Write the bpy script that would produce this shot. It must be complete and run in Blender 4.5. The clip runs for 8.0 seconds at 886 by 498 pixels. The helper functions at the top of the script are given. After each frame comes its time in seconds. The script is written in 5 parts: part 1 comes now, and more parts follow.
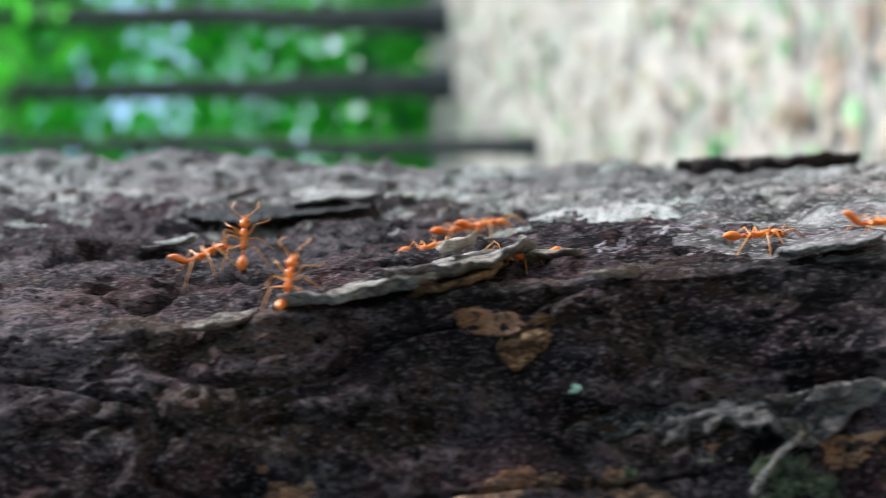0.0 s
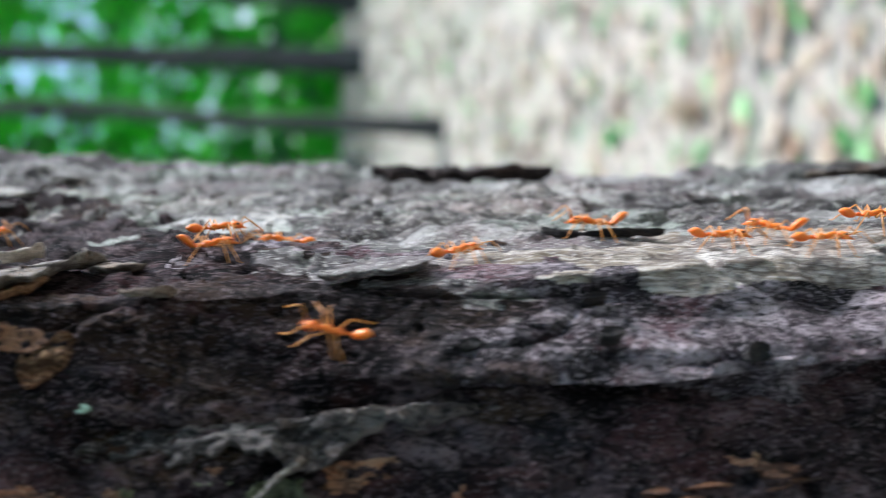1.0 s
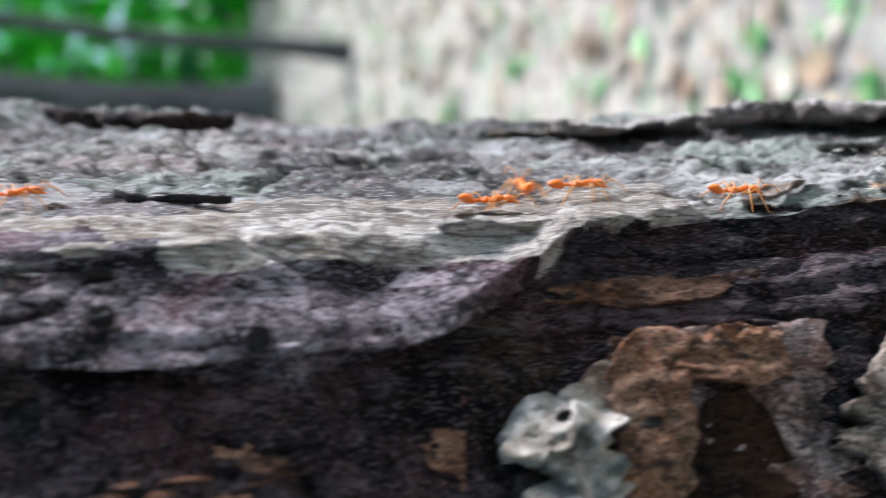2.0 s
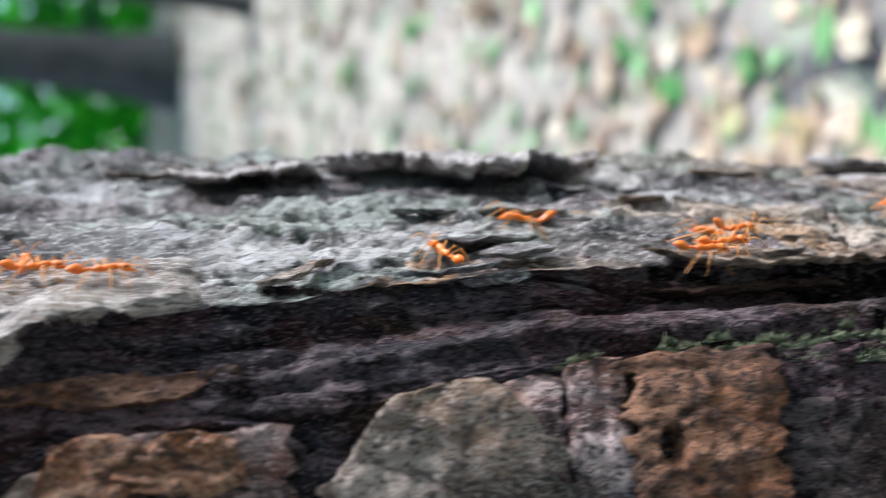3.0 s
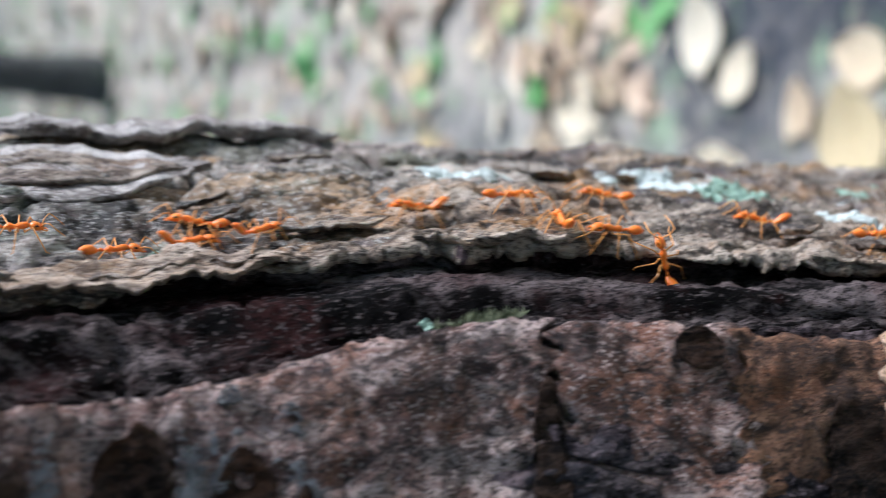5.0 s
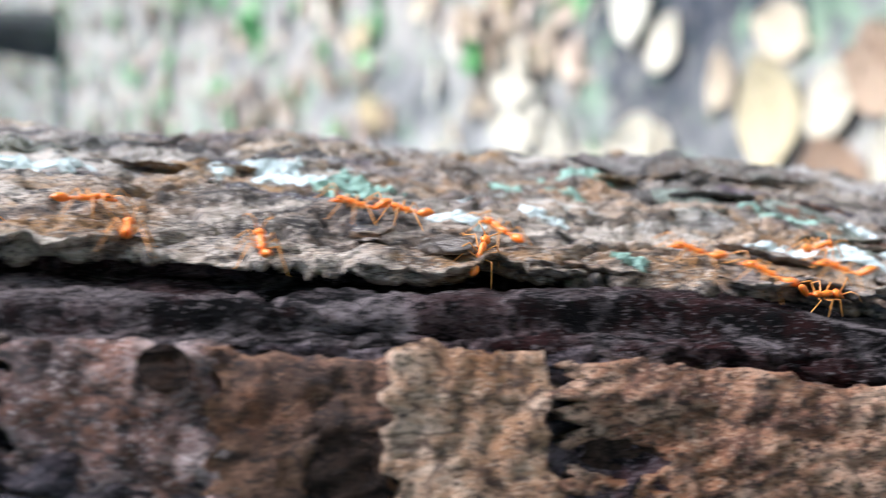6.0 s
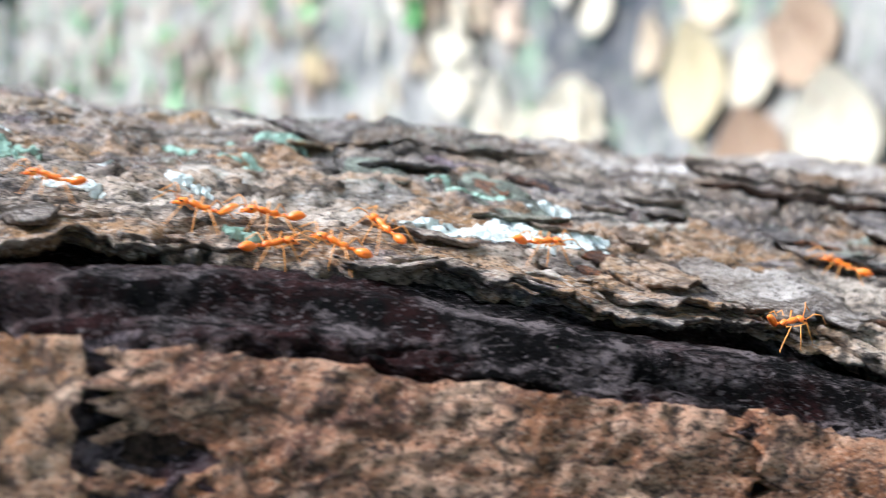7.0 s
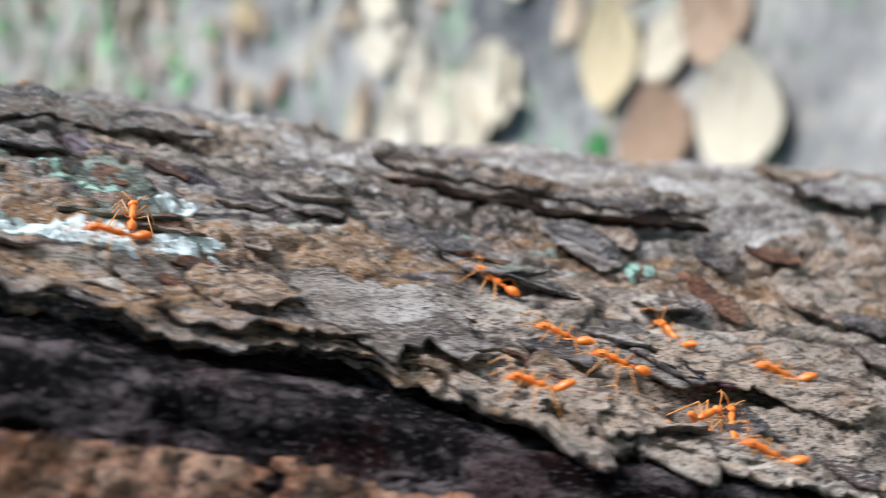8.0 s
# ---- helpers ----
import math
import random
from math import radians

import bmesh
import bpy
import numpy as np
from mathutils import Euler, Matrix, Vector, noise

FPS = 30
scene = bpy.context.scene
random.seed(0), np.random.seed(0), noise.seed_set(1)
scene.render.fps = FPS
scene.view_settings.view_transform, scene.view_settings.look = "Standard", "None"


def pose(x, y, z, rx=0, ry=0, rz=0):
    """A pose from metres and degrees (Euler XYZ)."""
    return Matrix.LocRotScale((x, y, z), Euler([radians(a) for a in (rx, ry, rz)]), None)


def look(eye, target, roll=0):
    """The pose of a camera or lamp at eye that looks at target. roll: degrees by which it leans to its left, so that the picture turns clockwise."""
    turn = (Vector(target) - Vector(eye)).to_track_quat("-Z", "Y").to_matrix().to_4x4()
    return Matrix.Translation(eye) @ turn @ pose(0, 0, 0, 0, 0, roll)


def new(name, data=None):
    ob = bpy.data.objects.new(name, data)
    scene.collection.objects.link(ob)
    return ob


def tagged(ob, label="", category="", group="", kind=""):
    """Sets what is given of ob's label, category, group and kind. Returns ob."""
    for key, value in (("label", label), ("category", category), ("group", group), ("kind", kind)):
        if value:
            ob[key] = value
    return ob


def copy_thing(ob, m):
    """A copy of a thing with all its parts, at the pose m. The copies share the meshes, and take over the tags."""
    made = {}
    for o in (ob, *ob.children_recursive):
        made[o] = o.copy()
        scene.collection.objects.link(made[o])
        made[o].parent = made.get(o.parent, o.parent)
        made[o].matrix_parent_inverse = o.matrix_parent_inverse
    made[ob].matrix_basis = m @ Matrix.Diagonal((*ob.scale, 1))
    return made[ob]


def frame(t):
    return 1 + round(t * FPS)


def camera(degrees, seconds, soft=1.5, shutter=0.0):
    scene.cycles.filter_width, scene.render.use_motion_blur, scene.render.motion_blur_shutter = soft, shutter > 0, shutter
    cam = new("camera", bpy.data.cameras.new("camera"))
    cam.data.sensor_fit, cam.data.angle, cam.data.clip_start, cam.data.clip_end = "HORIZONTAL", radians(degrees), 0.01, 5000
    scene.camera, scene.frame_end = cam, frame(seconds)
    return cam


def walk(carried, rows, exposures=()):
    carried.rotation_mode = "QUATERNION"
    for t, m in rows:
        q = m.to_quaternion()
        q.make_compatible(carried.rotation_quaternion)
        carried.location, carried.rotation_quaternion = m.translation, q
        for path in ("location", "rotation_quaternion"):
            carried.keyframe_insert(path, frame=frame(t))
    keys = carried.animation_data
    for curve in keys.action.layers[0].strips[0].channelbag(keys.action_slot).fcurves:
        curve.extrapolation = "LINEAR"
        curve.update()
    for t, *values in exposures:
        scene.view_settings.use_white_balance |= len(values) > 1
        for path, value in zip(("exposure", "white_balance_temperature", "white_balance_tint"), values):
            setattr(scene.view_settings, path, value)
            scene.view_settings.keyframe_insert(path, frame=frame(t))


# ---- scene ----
cam = camera(40.96, 8.0, soft=0.7, shutter=0.34)
cam.data.dof.use_dof = True
cam.data.dof.focus_distance, cam.data.dof.aperture_fstop = 0.163, 16.0
PATH = [
    (0.0, (0.00002, -0.00000, 1.15001), (0.00002, 0.50000, 1.15001), -90.00),
    (0.5, (0.00226, -0.00102, 1.12839), (0.00006, 0.49885, 1.11724), -89.40),
    (1.0, (0.00614, -0.00183, 1.10343), (-0.00236, 0.49668, 1.06586), -88.11),
    (1.5, (0.01114, -0.00200, 1.08188), (-0.01187, 0.49462, 1.02858), -87.36),
    (2.0, (0.01415, 0.00254, 1.05461), (-0.02329, 0.49543, 0.97943), -86.73),
    (2.2, (0.01793, 0.00607, 1.04331), (-0.02281, 0.49735, 0.95976), -86.60),
    (3.5, (0.04444, 0.00159, 0.97166), (-0.01466, 0.48226, 0.84733), -86.35),
    (4.0, (0.05126, 0.00662, 0.94171), (-0.01415, 0.48333, 0.80582), -87.01),
    (4.5, (0.05681, 0.00988, 0.90294), (-0.02499, 0.47592, 0.74133), -87.49),
    (5.0, (0.06076, 0.01560, 0.86973), (-0.03576, 0.47306, 0.69250), -87.63),
    (5.2, (0.06323, 0.01738, 0.85941), (-0.03648, 0.47244, 0.67782), -87.43),
    (6.3, (0.07495, 0.00630, 0.78773), (-0.03978, 0.45356, 0.59593), -87.21),
    (6.5, (0.07722, 0.00629, 0.77609), (-0.03949, 0.45138, 0.58047), -86.63),
    (7.0, (0.07738, 0.00370, 0.75687), (-0.04791, 0.44294, 0.55347), -86.80),
    (7.5, (0.08498, 0.00214, 0.73177), (-0.04700, 0.43698, 0.52321), -86.33),
    (8.0, (0.08814, 0.00505, 0.70325), (-0.05006, 0.43049, 0.47987), -84.83),
]
walk(cam, [(t, look(eye, target, roll)) for t, eye, target, roll in PATH], exposures=[(0.0, 1.45, 5860, 9), (1.0, 1.40, 5820, 11), (1.5, 1.29, 5820, 13), (2.0, 1.39, 5800, 14), (3.5, 1.31, 5800, 13), (5.0, 1.08, 5660, 13), (6.5, 1.60, 5590, 12), (7.0, 1.52, 5600, 11), (7.5, 1.40, 5610, 11), (8.0, 0.94, 5680, 11)])

# ---- light: shaded woodland under a bright, hazy sky ----
SUN_UP, SUN_WAY = 48.0, 64.0  # elevation, and direction towards the sun from +y to +x
world = bpy.data.worlds.new("sky")
scene.world = world
world.use_nodes = True
wn = world.node_tree.nodes
sky = wn.new("ShaderNodeTexSky")
sky.sky_type, sky.sun_disc = "NISHITA", False
sky.sun_elevation, sky.sun_rotation = radians(SUN_UP), radians(SUN_WAY)
world.node_tree.links.new(sky.outputs[0], wn["Background"].inputs[0])
wn["Background"].inputs[1].default_value = 0.13
sun = new("sun", bpy.data.lights.new("sun", "SUN"))
sun.data.energy, sun.data.angle, sun.data.color = 2.8, radians(16), (1.0, 0.97, 0.92)
up, way = radians(SUN_UP), radians(SUN_WAY)
sun.matrix_world = look((0, 0, 0), (-math.sin(way) * math.cos(up), -math.cos(way) * math.cos(up), -math.sin(up)))


# ---- helpers of this scene ----
def lattice(p, seed):
    """Smooth value noise in -1..1 at an (n, 3) array of places."""
    i = np.floor(p).astype(np.int64)
    f = p - i
    f = f * f * (3 - 2 * f)
    out = np.zeros(len(p))
    for dx in (0, 1):
        for dy in (0, 1):
            for dz in (0, 1):
                h = (i[:, 0] + dx) * 73856093 ^ (i[:, 1] + dy) * 19349663 ^ (i[:, 2] + dz) * 83492791 ^ seed * 2654435761
                h = (h ^ (h >> 13)) * 1274126177 & 0x7FFFFFFF
                h = (h ^ (h >> 15)) & 0xFFFF
                w = (f[:, 0] if dx else 1 - f[:, 0]) * (f[:, 1] if dy else 1 - f[:, 1]) * (f[:, 2] if dz else 1 - f[:, 2])
                out += w * (h / 32767.5 - 1)
    return out


def fbm(p, seed, octaves=3):
    return sum(lattice(p * 2.03**k, seed + k) * 0.5**k for k in range(octaves))


def link_mesh(name, verts, faces, material, parent=None, label="", smooth=True):
    me = bpy.data.meshes.new(name)
    me.from_pydata(verts, [], faces)
    me.polygons.foreach_set("use_smooth", [smooth] * len(me.polygons))
    me.materials.append(material)
    me.update()
    ob = new(name, me)
    if parent:
        ob.parent = parent
    if label:
        tagged(ob, label)
    return ob


def part(name, bm, material, parent, label="", smooth=True):
    me = bpy.data.meshes.new(name)
    for f in bm.faces:
        f.smooth = smooth
    bm.to_mesh(me)
    bm.free()
    me.materials.append(material)
    ob = new(name, me)
    ob.parent = parent
    if label:
        tagged(ob, label)
    return ob


def grid_faces(rows, cols, wrap=False):
    i, j = np.meshgrid(np.arange(rows - 1), np.arange(cols if wrap else cols - 1), indexing="ij")
    a, b = i * cols + j, i * cols + (j + 1) % cols
    return np.stack([a, b, b + cols, a + cols], -1).reshape(-1, 4)


# ---- materials ----
class Nodes:
    def __init__(self, name):
        self.m = bpy.data.materials.new(name)
        self.m.use_nodes = True
        self.t = self.m.node_tree
        self.b = self.t.nodes["Principled BSDF"]
        self.co = self.t.nodes.new("ShaderNodeTexCoord").outputs["Object"]

    def put(self, socket, value):
        if isinstance(value, bpy.types.NodeSocket):
            self.t.links.new(value, socket)
        elif isinstance(value, tuple):
            socket.default_value = (*value, 1) if len(socket.default_value) == 4 and len(value) == 3 else value
        else:
            socket.default_value = value

    def stretch(self, scale, turn=(0, 0, 0)):
        n = self.t.nodes.new("ShaderNodeMapping")
        self.put(n.inputs[0], self.co)
        n.inputs["Scale"].default_value = scale
        n.inputs["Rotation"].default_value = turn
        return n.outputs[0]

    def noise(self, scale, detail=4, rough=0.6, at=None, warp=0.0):
        n = self.t.nodes.new("ShaderNodeTexNoise")
        self.put(n.inputs["Vector"], at or self.co)
        for k, v in (("Scale", scale), ("Detail", detail), ("Roughness", rough), ("Distortion", warp)):
            n.inputs[k].default_value = v
        return n.outputs["Fac"]

    def cells(self, scale, at=None, feature="F1", output="Distance"):
        n = self.t.nodes.new("ShaderNodeTexVoronoi")
        n.feature = feature
        self.put(n.inputs["Vector"], at or self.co)
        n.inputs["Scale"].default_value = scale
        if output == "Color":
            s = self.t.nodes.new("ShaderNodeSeparateColor")
            self.put(s.inputs[0], n.outputs["Color"])
            return s.outputs[0]
        return n.outputs[output]

    def warped(self, scale, fine, amount):
        """Stretched places that a noise pushes about by amount metres."""
        n = self.t.nodes.new("ShaderNodeTexNoise")
        self.put(n.inputs["Vector"], self.co)
        n.inputs["Scale"].default_value, n.inputs["Detail"].default_value = fine, 5
        m = self.t.nodes.new("ShaderNodeVectorMath")
        m.operation = "MULTIPLY_ADD"
        self.put(m.inputs[0], n.outputs["Color"])
        m.inputs[1].default_value = (amount, amount, amount)
        self.put(m.inputs[2], self.stretch(scale))
        return m.outputs[0]

    def ramp(self, fac, *stops, steps=False):
        n = self.t.nodes.new("ShaderNodeValToRGB")
        n.color_ramp.interpolation = "CONSTANT" if steps else "LINEAR"
        e = n.color_ramp.elements
        while len(e) < len(stops):
            e.new(0.5)
        for s, (at, c) in zip(e, stops):
            s.position = at
            s.color = (*c, 1) if isinstance(c, tuple) else (c, c, c, 1)
        self.put(n.inputs[0], fac)
        return n.outputs[0]

    def mix(self, fac, a, b, how="MIX"):
        n = self.t.nodes.new("ShaderNodeMix")
        n.data_type, n.blend_type = "RGBA", how
        for s, v in ((n.inputs[0], fac), (n.inputs[6], a), (n.inputs[7], b)):
            self.put(s, v)
        return n.outputs[2]

    def sums(self, how, a, b):
        n = self.t.nodes.new("ShaderNodeMath")
        n.operation = how
        self.put(n.inputs[0], a), self.put(n.inputs[1], b)
        return n.outputs[0]

    def axis(self, k):
        n = self.t.nodes.new("ShaderNodeSeparateXYZ")
        self.put(n.inputs[0], self.co)
        return n.outputs[k]

    def random(self):
        return self.t.nodes.new("ShaderNodeObjectInfo").outputs["Random"]

    def island(self):
        return self.t.nodes.new("ShaderNodeNewGeometry").outputs["Random Per Island"]

    def bump(self, height, strength, distance):
        n = self.t.nodes.new("ShaderNodeBump")
        n.inputs["Strength"].default_value, n.inputs["Distance"].default_value = strength, distance
        self.put(n.inputs["Height"], height)
        self.put(self.b.inputs["Normal"], n.outputs[0])

    def done(self, colour, rough=0.8, spec=0.3, **more):
        self.put(self.b.inputs["Base Color"], colour)
        self.put(self.b.inputs["Roughness"], rough)
        self.b.inputs["Specular IOR Level"].default_value = spec
        for k, v in more.items():
            self.put(self.b.inputs[k.replace("_", " ")], v)
        return self.m


def bark(name, dark, mid, pale, tint, scale=1.0, gloss=0.75, grain=0.45, patch=0.12, specks=0.53, spec=0.4, rot=0.0, bloom=None, deep=None):
    """Flaking bark: patches of different tone, fibres along the stem, pale and dark specks."""
    n = Nodes(name)
    deep = deep or dark
    along = n.stretch((1, 1, grain))
    flakes = n.warped((1, 1, grain), 90 * scale, 0.012)
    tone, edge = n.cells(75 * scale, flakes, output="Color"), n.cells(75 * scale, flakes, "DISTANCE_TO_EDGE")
    tone = n.sums("MULTIPLY", n.sums("SUBTRACT", tone, 0.5), patch)
    big, fine = n.sums("ADD", n.noise(110 * scale, 7, 0.72, along, 0.8), tone), n.noise(700 * scale, 5, 0.7, along)
    c = n.ramp(big, (0.38, dark), (0.47, mid), (0.60, pale))
    c = n.mix(n.ramp(n.noise(40 * scale, 4, 0.65), (0.48, 0.0), (0.6, 0.7)), c, tint)
    if bloom:
        for at, turn, colour in bloom:
            c = n.mix(n.ramp(n.noise(at, 5, 0.68, n.stretch((1, 1, 0.5), turn), 0.6), (0.52, 0.0), (0.575, 0.8)), c, n.mix(0.75, c, colour))
    c = n.mix(n.ramp(fine, (0.38, 0.95), (0.48, 0.0)), c, deep)
    c = n.mix(n.ramp(n.noise(2400, 3, 0.6, n.stretch((1, 1, 0.6), (1, 0, 2))), (0.40, 0.85), (0.45, 0.0)), c, deep)
    if rot:
        c = n.mix(n.ramp(n.noise(62, 5, 0.65, n.stretch((0.45, 0.45, 1.3), (0, 0, 0.6))), (0.50, 0.0), (0.56, rot)), c, (0.030, 0.014, 0.008))
    c = n.mix(n.ramp(n.noise(1700 * scale, 3, 0.6, along), (specks, 0.0), (specks + 0.07, 0.65)), c, pale)
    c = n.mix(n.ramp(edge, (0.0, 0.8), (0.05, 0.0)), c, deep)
    h = n.mix(0.5, n.noise(420 * scale, 6, 0.75, along, 0.4), n.noise(1900 * scale, 3, 0.7))
    n.bump(n.sums("ADD", h, n.sums("MULTIPLY", tone, 4.0)), 1.0, 0.0016)
    return n.done(c, n.ramp(fine, (0.3, gloss - 0.15), (0.7, gloss + 0.15)), spec)


TRUNK = Nodes("weathered_bark")


def trunk_material():
    """Scales of bark, each with its own tone: grey and purplish high on the stem, browner further down."""
    n = TRUNK
    along = n.stretch((1, 1, 0.4))
    down = n.ramp(n.sums("ADD", n.axis(2), n.sums("MULTIPLY", n.noise(14, 3), 0.12)), (0.86, 1.0), (1.00, 0.0))
    flakes = n.warped((1, 1, 0.45), 70, 0.016)
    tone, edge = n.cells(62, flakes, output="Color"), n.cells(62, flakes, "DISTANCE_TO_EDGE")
    big, fine = n.noise(130, 8, 0.74, along, 0.9), n.noise(750, 5, 0.72, along)
    high = n.ramp(tone, (0.0, (0.12, 0.10, 0.10)), (0.2, (0.43, 0.41, 0.39)), (0.4, (0.24, 0.205, 0.20)), (0.58, (0.53, 0.50, 0.465)), (0.72, (0.33, 0.35, 0.30)), (0.88, (0.11, 0.10, 0.10)), steps=True)
    low = n.ramp(tone, (0.0, (0.14, 0.09, 0.07)), (0.15, (0.54, 0.36, 0.21)), (0.34, (0.47, 0.385, 0.335)), (0.52, (0.64, 0.53, 0.43)), (0.68, (0.24, 0.22, 0.155)), (0.80, (0.46, 0.26, 0.11)), (0.92, (0.17, 0.14, 0.145)), steps=True)
    c = n.mix(down, high, low)
    c = n.mix(n.ramp(n.noise(22, 4, 0.65, along, 1.0), (0.50, 0.0), (0.57, 0.72)), c, (0.075, 0.06, 0.058))
    c = n.mix(n.ramp(n.noise(17, 5, 0.65, n.stretch((1, 1, 0.5), (0, 2, 1))), (0.54, 0.0), (0.64, 0.6)), c, (0.62, 0.545, 0.465))
    c = n.mix(n.ramp(n.noise(45, 4, 0.65), (0.52, 0.0), (0.62, 0.5)), c, (0.20, 0.115, 0.12))
    c = n.mix(n.ramp(n.noise(60, 5, 0.75, n.stretch((1, 1, 1), (1, 2, 3))), (0.56, 0.0), (0.63, 0.55)), c, (0.38, 0.43, 0.35))
    c = n.mix(1.0, c, n.ramp(big, (0.38, 0.10), (0.46, 0.68), (0.55, 1.0)), "MULTIPLY")
    c = n.mix(n.ramp(fine, (0.36, 0.95), (0.43, 0.0)), c, (0.025, 0.016, 0.012))
    c = n.mix(n.ramp(n.noise(2000, 3, 0.6, along), (0.55, 0.0), (0.61, 0.65)), c, (0.66, 0.62, 0.56))
    c = n.mix(n.ramp(n.noise(2600, 3, 0.6, n.stretch((1, 1, 0.6), (1, 0, 2))), (0.38, 0.7), (0.44, 0.0)), c, (0.03, 0.02, 0.016))
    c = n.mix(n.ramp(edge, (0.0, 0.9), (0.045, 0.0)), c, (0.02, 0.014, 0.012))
    h = n.mix(0.5, n.noise(450, 6, 0.75, along, 0.5), n.noise(2000, 3, 0.7))
    n.bump(n.sums("ADD", h, n.sums("MULTIPLY", tone, 0.7)), 1.0, 0.0016)
    return n.done(c, n.ramp(fine, (0.3, 0.55), (0.7, 0.9)), 0.4)


TRUNK_BARK = trunk_material()
LIP_BARK = bark("tan_brown_bark", (0.028, 0.019, 0.014), (0.26, 0.185, 0.135), (0.58, 0.48, 0.385), (0.29, 0.165, 0.085), 0.9, patch=0.26, specks=0.55, bloom=((24, (1, 2, 0), (0.16, 0.15, 0.165)), (30, (2, 0, 1), (0.055, 0.048, 0.042)), (36, (0, 1, 2), (0.46, 0.24, 0.09)), (27, (3, 1, 2), (0.50, 0.40, 0.31))))
# near-black puts the furrow's shade into the bark; pale specks stand for glints
SHADED_FURROW = bark("shaded_furrow_bark", (0.0012, 0.0008, 0.0008), (0.0038, 0.0025, 0.0025), (0.17, 0.135, 0.13), (0.036, 0.0105, 0.0095), 1.1, 0.8, 0.4, 0.12, 0.58, 0.08)
# purplish bark colour, darkened further for the shade on the stem's front
FRONT_BARK = bark("purplish_bark_in_shade", (0.0045, 0.0035, 0.004), (0.032, 0.021, 0.024), (0.22, 0.165, 0.17), (0.085, 0.034, 0.032), 1.3, gloss=0.82, patch=0.18, specks=0.55, spec=0.12, bloom=((44, (1, 2, 0), (0.10, 0.045, 0.048)), (36, (2, 0, 1), (0.095, 0.057, 0.029)), (30, (0, 1, 2), (0.07, 0.066, 0.074)), (26, (3, 1, 0), (0.009, 0.0075, 0.008))))
MOTTLED_BARK = bark("mottled_purple_grey_bark", (0.008, 0.006, 0.007), (0.062, 0.044, 0.052), (0.44, 0.37, 0.39), (0.16, 0.060, 0.070), 1.3, grain=0.6, patch=0.32, specks=0.54, spec=0.2)
BROWN_BARK = bark("rough_brown_bark", (0.19, 0.078, 0.043), (0.43, 0.195, 0.100), (0.66, 0.41, 0.265), (0.40, 0.14, 0.045), 1.3, specks=0.56, rot=0.28, deep=(0.035, 0.015, 0.009))
PURPLE_BARK = bark("rough_purple_brown_bark", (0.06, 0.030, 0.026), (0.25, 0.140, 0.118), (0.64, 0.49, 0.44), (0.33, 0.130, 0.065), 1.3, specks=0.56, rot=0.55, deep=(0.022, 0.013, 0.012))
PALE_FLAKE = bark("pale_loose_bark", (0.07, 0.05, 0.045), (0.27, 0.23, 0.20), (0.52, 0.47, 0.42), (0.30, 0.22, 0.15), 1.3)
# black bark that also colours the shade in small holes and a crack
BARK_AND_HOLE_BLACK = bark("black_bark_and_hole_shade", (0.006, 0.005, 0.005), (0.02, 0.016, 0.015), (0.05, 0.04, 0.035), (0.03, 0.02, 0.016), 1.2)
TAN_FLAKE = bark("tan_fresh_bark", (0.05, 0.022, 0.011), (0.25, 0.118, 0.055), (0.50, 0.30, 0.17), (0.20, 0.085, 0.033), 1.3, patch=0.24, spec=0.15)
SHEET = bark("pale_fibrous_bark", (0.13, 0.10, 0.085), (0.40, 0.335, 0.28), (0.74, 0.67, 0.60), (0.27, 0.205, 0.13), 1.2, grain=0.09)


def lichen_material(name, pale, deep):
    n = Nodes(name)
    c = n.ramp(n.noise(600, 4), (0.35, deep), (0.6, pale))
    n.bump(n.noise(1500, 3), 0.7, 0.0006)
    return n.done(c, 0.95, 0.1)


LICHEN_WHITE = lichen_material("white_lichen", (0.74, 0.78, 0.74), (0.44, 0.48, 0.44))
LICHEN_MINT = lichen_material("mint_lichen", (0.40, 0.55, 0.44), (0.22, 0.31, 0.24))
MOSS = lichen_material("green_moss", (0.25, 0.27, 0.17), (0.055, 0.065, 0.038))

# ---- the stem that the ants walk on: its cross-section from height to height ----
# height; far rim x, y; lip x, y; lower ridge x, y; depth of the furrow between them (mm)
PLAN = np.array([
    (1.26, 22, 290, -12, 150, -24, 142, 3),
    (1.185, 21, 290, -11, 149, -22, 141, 3),
    (1.15, 19.5, 290, -6, 148, -21, 140, 3),
    (1.11, 20, 289, -2, 148, -19, 140, 2),
    (1.066, 20, 287, 2, 147, -12, 137, 2),
    (1.02, 21, 262, 5.5, 157, -8, 144, 2),
    (0.985, 24, 248, 10, 161, -5, 145, 6),
    (0.95, 29, 240, 17, 163, 3, 148, 6),
    (0.90, 31, 231, 20, 162, 11, 142, 8),
    (0.855, 34, 233, 20.5, 170, 11.5, 150, 13),
    (0.815, 33, 240, 29, 169, 21, 150, 14),
    (0.78, 34, 232, 30.5, 160, 24, 142, 14),
    (0.74, 37, 229, 32, 156, 26, 136, 14),
    (0.70, 38.8, 214, 33, 148, 27, 124, 14),
    (0.655, 40, 210, 31, 137, 24.5, 113, 14),
    (0.625, 40.6, 201, 28.5, 122, 23, 101, 14),
    (0.60, 41.4, 195, 28, 110, 22.5, 91, 13),
    (0.55, 48.6, 180, 27, 93, 21, 77, 12),
    (0.42, 58, 170, 27, 82, 19, 66, 10),
])
PLAN[:, 1:] *= 0.001
PLAN[:, 7] *= 0.42


